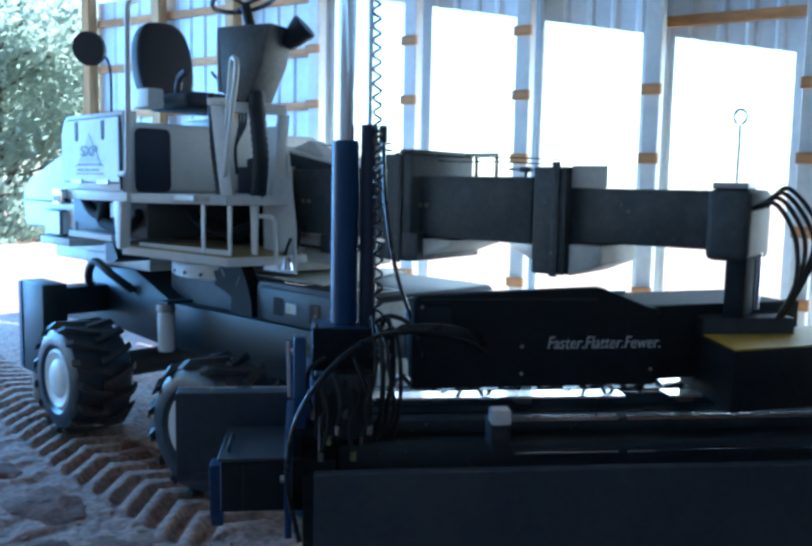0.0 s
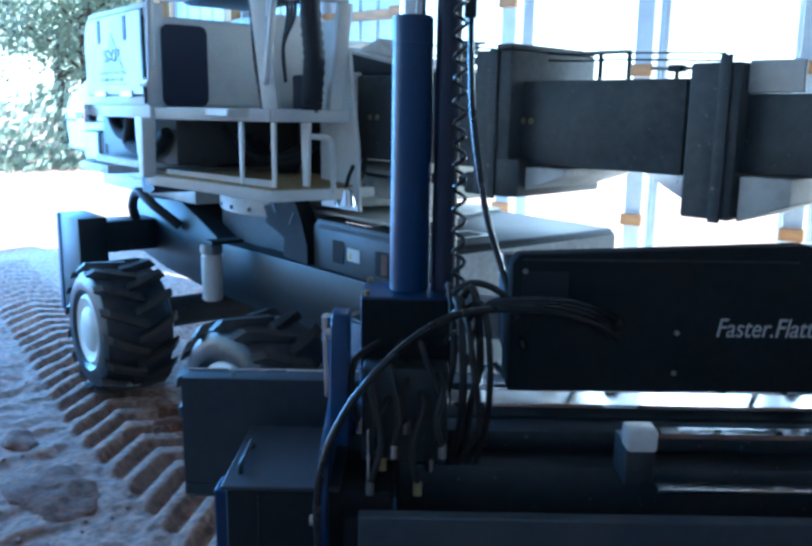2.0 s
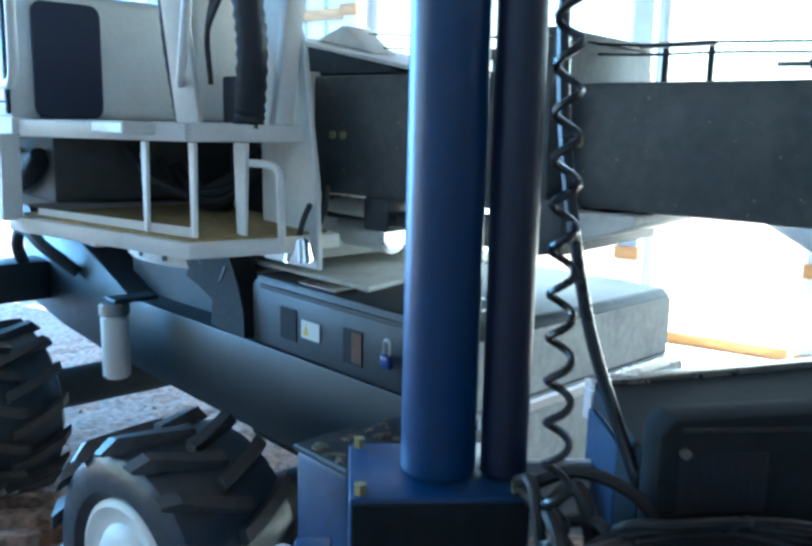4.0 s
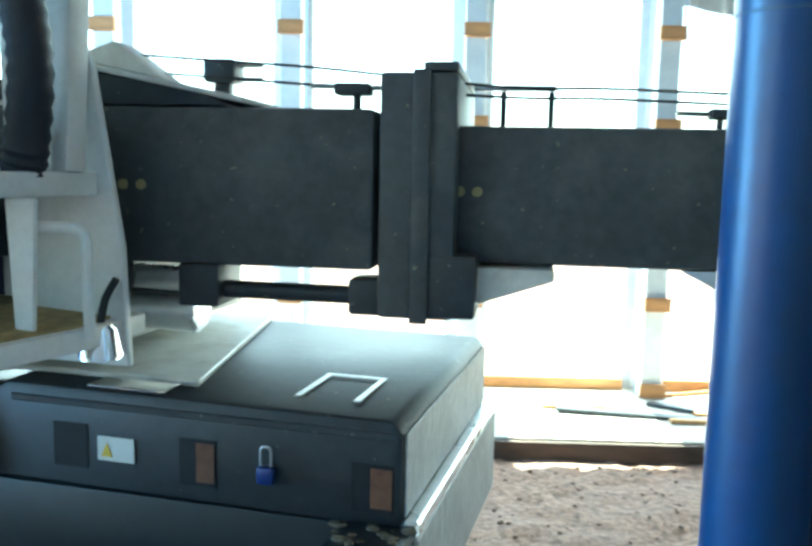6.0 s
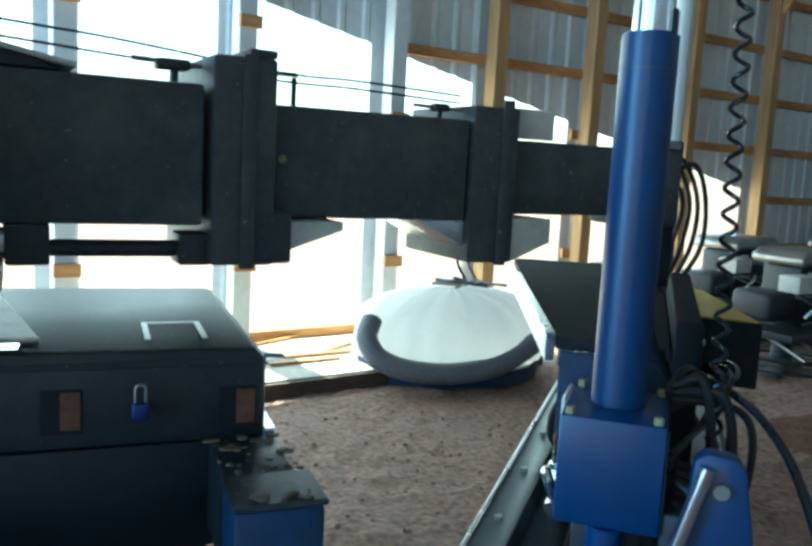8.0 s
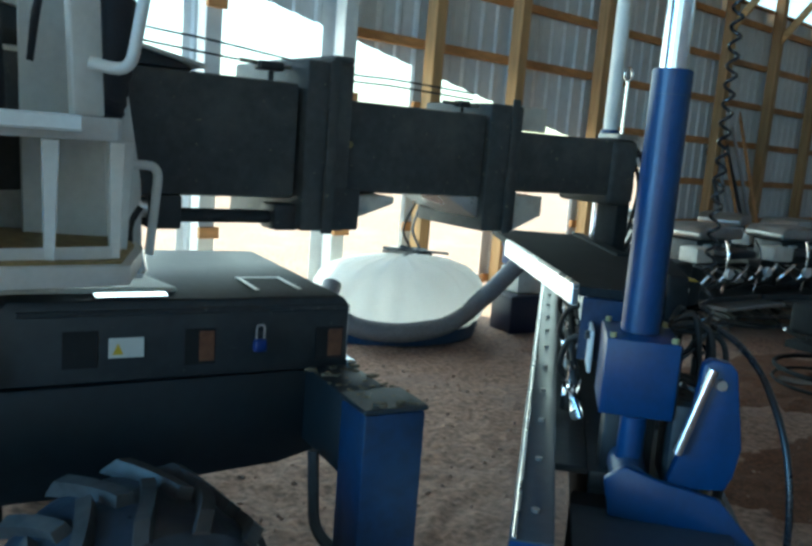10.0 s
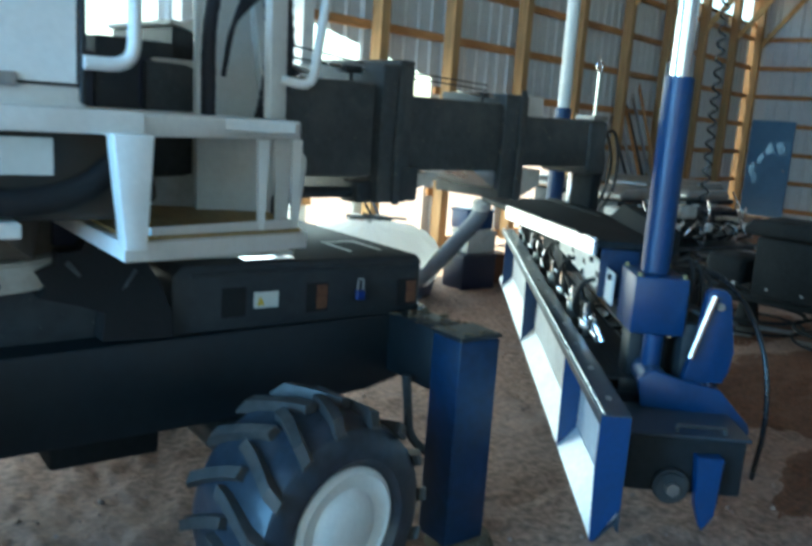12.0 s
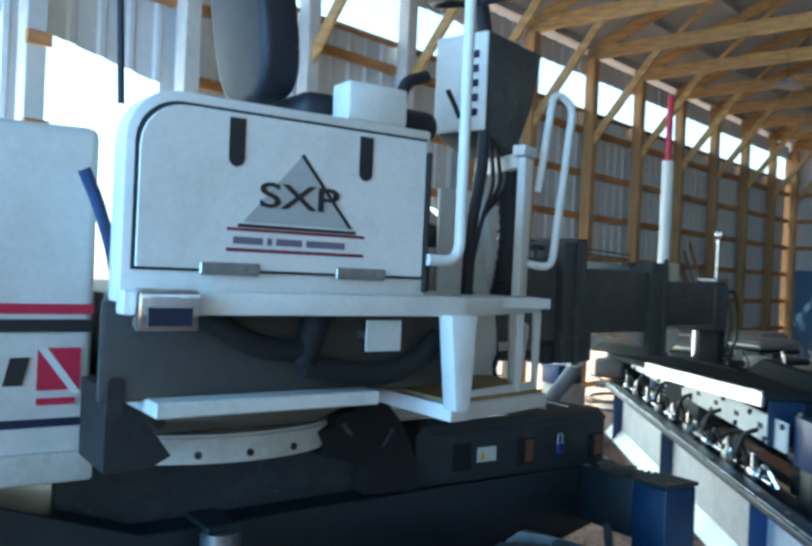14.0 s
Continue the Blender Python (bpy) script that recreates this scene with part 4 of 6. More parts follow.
# seat cabinet, seat, console
part("seat_cabinet", bm_box(-4.66, -4.2, 2.83, 3.2, 1.586, 2.05, 0.04, 3), WHITE, M, "white seat cabinet")
part("cabinet_floor", bm_box(-4.6, -3.6, 2.3, 3.4, 1.55, 1.585, 0.005, 1), WHITE, M)
seat = part("seat", bm_box(-4.45, -3.95, 2.47, 2.90, 2.07, 2.17, 0.045, 3), VINYL, M, "black vinyl seat cushion")
backrest = []
for k in range(28):
    a = math.tau * k / 28
    c_, d_ = math.cos(a), math.sin(a)
    backrest.append((2.645 + 0.19 * abs(c_) ** 0.6 * (1 if c_ > 0 else -1) * (1.0 if d_ < 0 else 1.0 - 0.12 * d_), 2.385 + 0.25 * abs(d_) ** 0.7 * (1 if d_ > 0 else -1)))
part("backrest", moved(bm_prism(backrest, "x", -0.06, 0.06, 0.03, 4), Matrix.Translation((-4.50, 0, 0)) @ Matrix.Translation((0, 0, 2.13)) @ pose(0, 0, 0, 0, -9, 0) @ Matrix.Translation((0, 0, -2.13))), VINYL, M, "rounded black vinyl backrest")
part("control_box", bm_box(-4.37, -4.17, 2.35, 2.45, 2.075, 2.185, 0.01), WHITE, M, "white control box beside the seat")
part("armrest", bm_tube(smooth_path([(-4.1, 2.5, 2.14), (-4.08, 2.5, 2.24), (-4.0, 2.5, 2.28)]), 0.02, 10), VINYL, M)
CON = Matrix.Translation((-3.72, 2.53, 0)) @ pose(0, 0, 0, 0, 0, 16)
console = part("console", bm_prism([(0.0, 2.495), (0.36, 2.49), (0.30, 2.28), (0.19, 2.08), (0.02, 2.14)], "y", 0.0, 0.22, 0.012), GREY, M, "grey steering console", CON)
part("console_face", bm_box(-0.012, 0.0, 0.0, 0.22, 2.15, 2.49, 0.004, 1), WHITE, console, "pale console face with switches", CON)
for k in range(5):
    part("switch", bm_box(-0.022, -0.012, 0.03, 0.065, 2.20 + 0.05 * k, 2.225 + 0.05 * k, 0.003, 1), NAVY, console, "dark switch", CON)
part("column", bm_cyl((0.14, 0.11, 2.49), (0.10, 0.11, 2.62), 0.028, n=14), VINYL, console, "", CON)
ring = [(0.09 + 0.17 * math.cos(a), 0.11 + 0.17 * math.sin(a), 2.65 + 0.045 * math.cos(a)) for a in np.linspace(0, math.tau, 33)]
sw = part("steering_wheel", bm_tube(ring, 0.013, 8), VINYL, console, "black steering wheel", CON)
for a in (0.5, 2.6, 4.7):
    part("spoke", bm_cyl((0.095, 0.11, 2.625), (0.09 + 0.16 * math.cos(a), 0.11 + 0.16 * math.sin(a), 2.65 + 0.045 * math.cos(a)), 0.009, n=8), VINYL, sw, "", CON)
part("work_lamp", bm_cyl((0.33, 0.17, 2.40), (0.44, 0.20, 2.50), 0.045, 0.08, 16, 0.008), VINYL, console, "black work lamp", CON)
part("lever", bm_tube(smooth_path([(-0.02, 0.1, 2.2), (-0.09, 0.08, 2.24), (-0.12, 0.08, 2.27)]), 0.009, 8), VINYL, console, "black lever", CON)
part("dark_conduit", bm_tube(smooth_path([(-3.52, 2.64, 2.14), (-3.50, 2.64, 1.95), (-3.483, 2.643, 1.80), (-3.50, 2.645, 1.64), (-3.52, 2.65, 1.56)]), 0.042, 12, 0.12), VINYL, M, "ribbed black conduit")
part("dark_conduit", bm_tube(smooth_path([(-3.75, 2.50, 2.14), (-3.75, 2.51, 2.0), (-3.765, 2.53, 1.82), (-3.755, 2.55, 1.65), (-3.75, 2.56, 1.56)]), 0.02, 12, 0.1), VINYL, M, "thin ribbed black conduit")
for k in range(3):
    part("cable", bm_tube(smooth_path([(-3.64 + 0.03 * k, 2.60, 2.13), (-3.62 + 0.03 * k, 2.60, 1.98), (-3.66, 2.60, 1.85), (-3.68, 2.62, 1.7)]), 0.008, 8), VINYL, M, "black cable")
upright = part("frame_upright", bm_hull([(-3.60, 2.46, 1.584), (-3.53, 2.495, 1.584), (-3.61, 2.49, 1.584), (-3.545, 2.52, 1.584), (-3.63, 2.42, 2.06), (-3.56, 2.455, 2.06), (-3.64, 2.45, 2.06), (-3.575, 2.48, 2.06)], 0.005), WHITE, M, "tapered white upright")
part("upright_cap", bm_hull([(x, y, z) for x, y in ((-3.645, 2.41), (-3.55, 2.45), (-3.66, 2.46), (-3.57, 2.50)) for z in (2.062, 2.10)], 0.008), WHITE, upright, "pale cap")
part("frame_bar", bm_hull([(x, y, z) for x, y in ((-3.60, 2.50), (-3.565, 2.49), (-3.52, 2.83), (-3.485, 2.82)) for z in (2.03, 2.085)], 0.006), WHITE, M, "white cross bar")
part("frame_leg", bm_hull([(-3.49, 2.70, 1.584), (-3.45, 2.70, 1.584), (-3.485, 2.76, 1.584), (-3.445, 2.76, 1.584), (-3.525, 2.78, 2.03), (-3.485, 2.78, 2.03), (-3.52, 2.84, 2.03), (-3.48, 2.84, 2.03)], 0.005), WHITE, M, "tapered white leg")
part("grab_tube", bm_tube(round_path([(-4.20, 2.18, 1.69), (-4.09, 2.18, 1.69), (-4.08, 2.19, 2.62), (-4.2, 2.3, 2.66)], 0.06), 0.016, 12), WHITE, M, "white grab tube")
part("front_grab", bm_tube(round_path([(-3.57, 2.46, 1.70), (-3.49, 2.42, 1.685), (-3.395, 2.44, 2.27), (-3.475, 2.46, 2.31), (-3.53, 2.46, 1.95)], 0.05), 0.014, 12), WHITE, M, "white grab loop")
part("round_mirror", bm_cyl((-5.05, 2.42, 2.5), (-5.02, 2.38, 2.49), 0.108, n=28, bevel=0.008), VINYL, M, "round dark mirror")
part("mirror_arm", bm_tube(smooth_path([(-4.95, 2.5, 2.05), (-4.97, 2.5, 2.4), (-5.03, 2.42, 2.5)]), 0.009, 8), VINYL, M)

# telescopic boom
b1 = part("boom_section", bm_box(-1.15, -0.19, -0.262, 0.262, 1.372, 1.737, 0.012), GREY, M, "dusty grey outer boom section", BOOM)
part("boom_root", bm_prism([(-1.3, 1.25), (-0.86, 1.40), (-0.82, 1.72), (-0.95, 1.80), (-1.3, 1.80)], "y", -0.24, 0.24, 0.01), CHASSIS, M, "dark boom root", BOOM)
# solid dark wedge paints in the shade below the open lid
boom_lid = part("boom_cover", bm_prism([(-1.05, 1.74), (-0.53, 1.74), (-0.60, 1.772), (-1.05, 1.852)], "y", -0.24, 0.21, 0.004, 1), CHASSIS, M, "dark wedge painting in the shade under the boom lid", BOOM)
part("lid_plate", bm_prism([(-0.50, 1.748), (-0.495, 1.76), (-1.06, 1.872), (-1.06, 1.857)], "y", -0.255, 0.225, 0.002, 1), CREAM, boom_lid, "pale thin sloping lid", BOOM)
part("cover_peak", bm_prism([(-1.0, 1.862), (-0.74, 1.811), (-0.87, 1.905)], "y", -0.14, -0.02, 0.004, 1), CREAM, boom_lid, "", BOOM)
col = part("boom_collar", bm_box(-0.175, -0.003, -0.285, 0.285, 1.268, 1.815, 0.01), GREY, b1, "dark steel boom collar", BOOM)
part("collar_rib", bm_box(-0.08, -0.003, -0.280, 0.280, 1.816, 1.838, 0.006), GREY, col, "", BOOM)
part("collar_rib", bm_box(-0.10, -0.06, -0.297, -0.286, 1.26, 1.82, 0.004), GREY, col, "", BOOM)
part("collar_block", bm_box(-0.07, 0.048, -0.288, 0.28, 1.272, 1.415, 0.01), CHASSIS, col, "", BOOM)
boomfit = part("boom_fitting", bm_box(-0.30, -0.215, -0.20, -0.14, 1.772, 1.80, 0.006), CHASSIS, b1, "small dark fitting beside the collar", BOOM)
part("fitting_stem", bm_cyl((-0.25, -0.17, 1.735), (-0.25, -0.17, 1.775), 0.01, n=8), CHASSIS, boomfit, "", BOOM)
part("fitting_arm", bm_cyl((-0.36, -0.17, 1.795), (-0.18, -0.17, 1.79), 0.007, n=8), STEEL, boomfit, "", BOOM)
part("collar_lower", bm_prism([(0.045, 1.385), (0.22, 1.385), (0.22, 1.36), (0.045, 1.30)], "y", -0.24, 0.26, 0.005), CREAM, col, "pale wedge plate", BOOM)
cage = part("cage_rail", bm_box(0.0, 0.22, 0.182, 0.198, 1.819, 1.835, 0.003, 1), STEEL, col, "thin steel cage rail", BOOM)
for x in (0.08, 0.208):
    part("cage_post", bm_box(x - 0.008, x + 0.008, 0.183, 0.197, 1.706, 1.818, 0.002, 1), CHASSIS, cage, "", BOOM)
part("lower_rod", bm_cyl((-0.95, -0.2, 1.31), (-0.17, -0.2, 1.305), 0.022, n=14), CHASSIS, b1, "", BOOM)
part("rod_bracket", bm_box(-0.66, -0.56, -0.26, -0.1, 1.27, 1.372, 0.008), CHASSIS, b1, "", BOOM)
part("rod_clevis", bm_box(-0.25, -0.16, -0.25, -0.14, 1.265, 1.35, 0.01), CHASSIS, b1, "", BOOM)
b2 = part("boom_section", bm_box(-0.2, 0.65, -0.205, 0.205, 1.392, 1.705, 0.012), GREY, M, "dusty grey middle boom section", BOOM)
col2 = part("boom_collar", bm_box(0.66, 0.83, -0.215, 0.215, 1.258, 1.752, 0.01), GREY, b2, "dark steel boom collar", BOOM)
part("collar_rib", bm_box(0.76, 0.80, -0.226, -0.216, 1.25, 1.775, 0.004), GREY, col2, "", BOOM)
part("collar_wedge", bm_prism([(0.50, 1.39), (0.82, 1.39), (0.82, 1.28), (0.70, 1.285)], "y", -0.18, 0.18, 0.006), ALU, col2, "pale wedge plate", BOOM)
part("side_plate", bm_box(0.832, 1.0, -0.172, -0.152, 1.66, 1.758, 0.004, 1), CREAM, col2, "pale side plate", BOOM)
boomfit = part("boom_fitting", bm_box(0.55, 0.60, -0.16, -0.11, 1.728, 1.752, 0.005, 1), CHASSIS, b2, "small dark fitting beside the collar", BOOM)
part("fitting_stem", bm_cyl((0.575, -0.135, 1.703), (0.575, -0.135, 1.73), 0.008, n=8), CHASSIS, boomfit, "", BOOM)
part("fitting_arm", bm_cyl((0.48, -0.135, 1.742), (0.655, -0.135, 1.738), 0.006, n=8), STEEL, boomfit, "", BOOM)
part("collar_lower", bm_prism([(0.84, 1.40), (1.0, 1.40), (1.0, 1.32), (0.84, 1.255)], "y", -0.19, 0.21, 0.005), CREAM, col2, "pale wedge plate", BOOM)
b3 = part("boom_section", bm_box(0.8, 1.5, -0.15, 0.15, 1.412, 1.657, 0.01), GREY, M, "dusty grey inner boom section", BOOM)
part("boom_head", bm_box(1.44, 1.615, -0.165, 0.165, 1.37, 1.664, 0.03, 3), GREY, b3, "rounded boom head", BOOM)
part("boom_post", bm_box(1.525, 1.61, -0.15, -0.02, 1.079, 1.40, 0.012), MATTBLACK, b3, "square steel post", BOOM)
part("pivot_rod", bm_cyl((1.60, 0.04, 1.16), (1.60, 0.04, 1.40), 0.02, n=14), CHROME, b3, "chrome rod", BOOM)
hook = part("hook_rod", bm_cyl((1.54, -0.11, 1.664), (1.54, -0.11, 1.925), 0.008, n=10), CHROME, b3, "thin bright rod with a hook", BOOM)
part("hook", bm_tube([(1.54 + 0.025 * math.sin(a), -0.11, 1.955 - 0.03 * math.cos(a)) for a in np.linspace(0.4, 5.9, 16)], 0.006, 8), CHROME, hook, "", BOOM)
part("rod_foot", bm_box(1.46, 1.60, -0.16, -0.04, 1.664, 1.69, 0.004, 1), STEEL, b3, "", BOOM)
for x, y in ((-0.79, -0.268), (-0.745, -0.268), (0.04, -0.211), (0.0, -0.211)):
    part("bolt_head", bm_cyl((x, y, 1.556), (x, y + 0.012, 1.556), 0.012, n=12), BRASSY, b1, "yellowed bolt head", BOOM)
for dz in (0.0, 0.012):
    part("boom_cable", bm_tube(smooth_path([(-0.85, -0.05, 1.882 - 3.5 * dz), (-0.577, -0.05, 1.864 - 3.5 * dz), (-0.367, -0.05, 1.85 - 3.5 * dz), (0.094, -0.05, 1.806 - 2 * dz), (0.326, -0.05, 1.804 - 2 * dz), (0.70, -0.05, 1.79 - 2 * dz)]), 0.004, 6), BLACK, b1, "thin black cable along the boom", BOOM)
reel = part("boom_valve", bm_box(-0.821, -0.721, 0.296, 0.396, 1.851, 1.921, 0.012), CHASSIS, b1, "dark valve block on the boom", BOOM)
part("valve_foot", bm_box(-0.766 - 0.03, -0.766 + 0.02, 0.346 - 0.02, 0.346 + 0.02, 1.736, 1.886 - 0.036, 0.003, 1), CHASSIS, reel, "", BOOM)
for z in (-0.022, 0.02):
    part("valve_pipe", bm_cyl((-0.766 + 0.045, 0.346, 1.886 + z), (-0.766 + 0.12, 0.346, 1.886 + z), 0.008, n=8), STEEL, reel, "", BOOM)
for k in range(4):
    part("boom_hose", bm_tube(smooth_path([(1.60, -0.12 + 0.07 * k, 1.58), (1.70, -0.14 + 0.07 * k, 1.61 + 0.02 * k), (1.78 + 0.02 * k, -0.13 + 0.06 * k, 1.48), (1.79, -0.12 + 0.05 * k, 1.3), (1.72, -0.08 + 0.03 * k, 1.14)]), 0.0095, 8), BLACK, b3, "looped black hose", BOOM)

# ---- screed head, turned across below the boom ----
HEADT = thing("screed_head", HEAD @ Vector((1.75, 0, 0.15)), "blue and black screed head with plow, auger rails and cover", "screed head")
H = HEADT
# plow: a box edge with ribs and a scoured lip towards the machine
U0, U1 = -0.68, 3.5
PLOW = HEAD @ Matrix.Translation((0, 0, -0.012))
plow = part("plow", bm_prism([(0.197, 0.797), (0.288, 0.797), (0.292, 0.79), (0.292, 0.762), (0.286, 0.762), (0.286, 0.785), (0.203, 0.785), (0.203, 0.42), (0.197, 0.42)], "x", U0, U1, 0.002, 1), FRONTBLUE, H, "dusty dark blue plow edge", PLOW)
part("plow_lip", bm_prism([(0.204, 0.47), (0.211, 0.475), (0.281, 0.388), (0.273, 0.384)], "x", U0 + 0.012, U1), SCOURED, plow, "scoured bright plow lip", PLOW)
part("plow_inner", bm_box(U0 + 0.012, U1, 0.2035, 0.209, 0.476, 0.72, 0.001, 1), SCOURED, plow, "scoured inner face", PLOW)
part("plow_back", bm_prism([(0.192, 0.46), (0.2, 0.46), (0.272, 0.382), (0.262, 0.380)], "x", U0 + 0.012, U1), FRONTBLUE, plow, "dark blue back plate", PLOW)
part("plow_end", bm_prism([(0.199, 0.793), (0.289, 0.793), (0.291, 0.62), (0.282, 0.388), (0.272, 0.384), (0.20, 0.50)], "x", U0 - 0.001, U0 + 0.011), BLUE, plow, "blue end plate", PLOW)
for u in (0.06, 1.6, 3.15):
    part("plow_rib", bm_prism([(0.2095, 0.784), (0.2855, 0.784), (0.284, 0.62), (0.282, 0.39), (0.2125, 0.476)], "x", u, u + 0.012), BLUE, plow, "", PLOW)
part("plow_seam", bm_box(U0, U1, 0.275, 0.285, 0.797, 0.803, 0.002, 1), ALU, plow, "bright worn edge", PLOW)
for k in range(14):
    part("plow_bolt", bm_cyl((U0 + 0.15 + k * 0.32, 0.24, 0.797), (U0 + 0.15 + k * 0.32, 0.24, 0.805), 0.01, n=6), STEEL, plow, "", PLOW)
endbox = part("end_box", bm_box(-0.45, -0.03, -0.25, 0.14, 0.45, 0.645, 0.012), MATTBLACK, H, "near-black end box", HEAD)
part("end_skirt", bm_box(-0.15, -0.03, -0.30, -0.251, 0.28, 0.6, 0.008), MATTBLACK, endbox, "", HEAD)
part("end_lid", bm_box(-0.46, -0.16, -0.26, 0.145, 0.647, 0.658, 0.003, 1), FRONTBLUE, endbox, "dusty dark blue lid", HEAD)
part("lid_handle", bm_tube(round_path([(-0.425, -0.18, 0.656), (-0.425, -0.18, 0.678), (-0.425, -0.02, 0.678), (-0.425, -0.02, 0.656)], 0.012), 0.008, 8), CHASSIS, endbox, "worn lid handle", HEAD)
part("lid_seam", bm_box(-0.37, -0.366, -0.2525, -0.25, 0.47, 0.63), BLACK, endbox, "", HEAD)
beam = part("main_beam", bm_box(-0.05, 3.5, 0.0, 0.10, 0.656, 0.715, 0.012), CHASSIS, H, "black main beam", HEAD)
for u0, u1 in ((0.12, 1.12), (1.30, 1.44), (1.6, 2.9)):
    part("beam_top", bm_prism([(-0.125, 0.842), (-0.03, 0.842), (-0.03, 0.832), (-0.125, 0.832)], "x", u0, u1), POLISHED, beam, "polished steel top plate", HEAD)
for u0, u1 in ((0.66, 1.12), (1.16, 3.2)):
    part("slide_bar", bm_prism([(-0.062, 0.738), (-0.008, 0.735), (-0.008, 0.722), (-0.062, 0.724)], "x", u0, u1), POLISHED, H, "polished flat slide bar", HEAD)

part("beam_face", bm_box(0.13, 3.3, 0.112, 0.124, 0.945, 1.075, 0.004, 1), WHITE, beam, "bright beam face with bolts", HEAD)
for k in range(16):
    z = 1.055 - 0.09 * (k % 2)
    part("beam_bolt", bm_cyl((0.16 + k * 0.2, 0.124, z), (0.16 + k * 0.2, 0.138, z), 0.013, n=8), CHASSIS, beam, "dark bolt", HEAD)
for k in range(9):
    part("beam_slot", bm_box(0.4 + k * 0.33, 0.47 + k * 0.33, 0.1235, 0.1255, 1.0, 1.025, 0.001, 1), BLACK, beam, "dark slot", HEAD)
part("beam_tray", bm_box(-0.05, 3.5, 0.101, 0.195, 0.70, 0.72, 0.003, 1), CHASSIS, beam, "", HEAD)
part("auger_housing", bm_box(-0.02, 3.5, -0.10, 0.10, 0.30, 0.655, 0.02), CHASSIS, H, "black auger housing", HEAD)
part("front_plate", bm_prism([(-0.325, 0.615), (-0.30, 0.625), (-0.28, 0.25), (-0.30, 0.23)], "x", -0.11, U1, 0.003, 1), FRONTPLATE, H, "long near-black blue front plate", HEAD)
part("front_ledge", bm_box(-0.11, U1, -0.299, -0.102, 0.50, 0.52, 0.004, 1), FRONTPLATE, H, "", HEAD)
for u0, u1 in ((0.66, 1.08), (1.12, 3.4)):
    part("guide_rail", bm_box(u0, u1, -0.185, -0.135, 0.622, 0.634, 0.002, 1), POLISHED, H, "polished flat guide rail", HEAD)
part("guide_rail", bm_cyl((0.2, 0.14, 0.79), (3.4, 0.14, 0.79), 0.016, n=14), CHROME, H, "bright chrome guide rail", HEAD)
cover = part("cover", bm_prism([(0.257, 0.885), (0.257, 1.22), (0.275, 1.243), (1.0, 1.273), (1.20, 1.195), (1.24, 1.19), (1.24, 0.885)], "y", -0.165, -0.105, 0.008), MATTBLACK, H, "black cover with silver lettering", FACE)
part("cover_rim", bm_box(0.285, 0.98, -0.167, -0.164, 1.226, 1.232, 0.001, 1), CHASSIS, cover, "", FACE)
part("cover_back", bm_box(1.16, 1.95, -0.33, -0.27, 0.885, 1.19, 0.008), MATTBLACK, cover, "black set-back panel", COVER)
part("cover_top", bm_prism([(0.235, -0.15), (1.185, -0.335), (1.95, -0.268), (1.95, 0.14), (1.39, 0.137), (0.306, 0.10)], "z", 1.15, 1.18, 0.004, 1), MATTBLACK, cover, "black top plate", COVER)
part("cover_side", bm_prism([(0.306, 0.101), (1.39, 0.138), (1.39, 0.16), (0.30, 0.124)], "z", 1.12, 1.19, 0.003, 1), ALU, cover, "bright side plate", COVER)
part("cover_end", bm_prism([(0.292, 0.09), (0.255, -0.06), (0.267, -0.064), (0.304, 0.086)], "z", 0.95, 1.149, 0.003, 1), JACKBLUE, cover, "dark blue end plate", COVER)
part("cover_end", bm_prism([(0.254, -0.062), (0.236, -0.148), (0.248, -0.151), (0.266, -0.066)], "z", 0.90, 1.149, 0.003, 1), MATTBLACK, cover, "black end plate", COVER)
for u, z in ((0.683, 0.938), (0.683, 1.045), (1.21, 0.95), (0.29, 1.2)):
    part("cover_bolt", bm_cyl((u, -0.172, z), (u, -0.164, z), 0.007, n=6), STEEL, cover, "small bolt head", FACE)
part("nameplate", bm_box(0.285, 0.40, -0.1675, -0.165, 1.12, 1.2, 0.001, 1), VINYL, cover, "dark nameplate", FACE)
lettering("Faster.Flatter.Fewer.", 0.07, SILVER, FACE @ pose(0.782, -0.1675, 1.056, 90, 0, 0), cover, shear=0.2, squeeze=0.8)
side_box = part("side_box", bm_prism([(1.41, -0.331), (2.1, -0.331), (2.1, -0.70), (1.29, -0.70)], "z", 0.84, 1.072, 0.006), MATTBLACK, cover, "black side box", COVER)
part("yellow_plate", bm_prism([(1.425, -0.34), (2.09, -0.34), (2.09, -0.69), (1.305, -0.69)], "z", 1.073, 1.078), YELLOW, side_box, "yellow painted top", COVER)
part("pivot_block", bm_box(1.45, 1.85, -0.078, 0.12, 0.835, 1.148, 0.015), CHASSIS, H, "", HEAD)
sensor = part("sensor_box", bm_box(0.552, 0.628, -0.26, -0.19, 0.765, 0.825, 0.01), WHITE, H, "small white sensor box", HEAD)
part("sensor_bracket", bm_box(0.56, 0.635, -0.22, -0.10, 0.66, 0.764, 0.006), CHASSIS, sensor, "", HEAD)
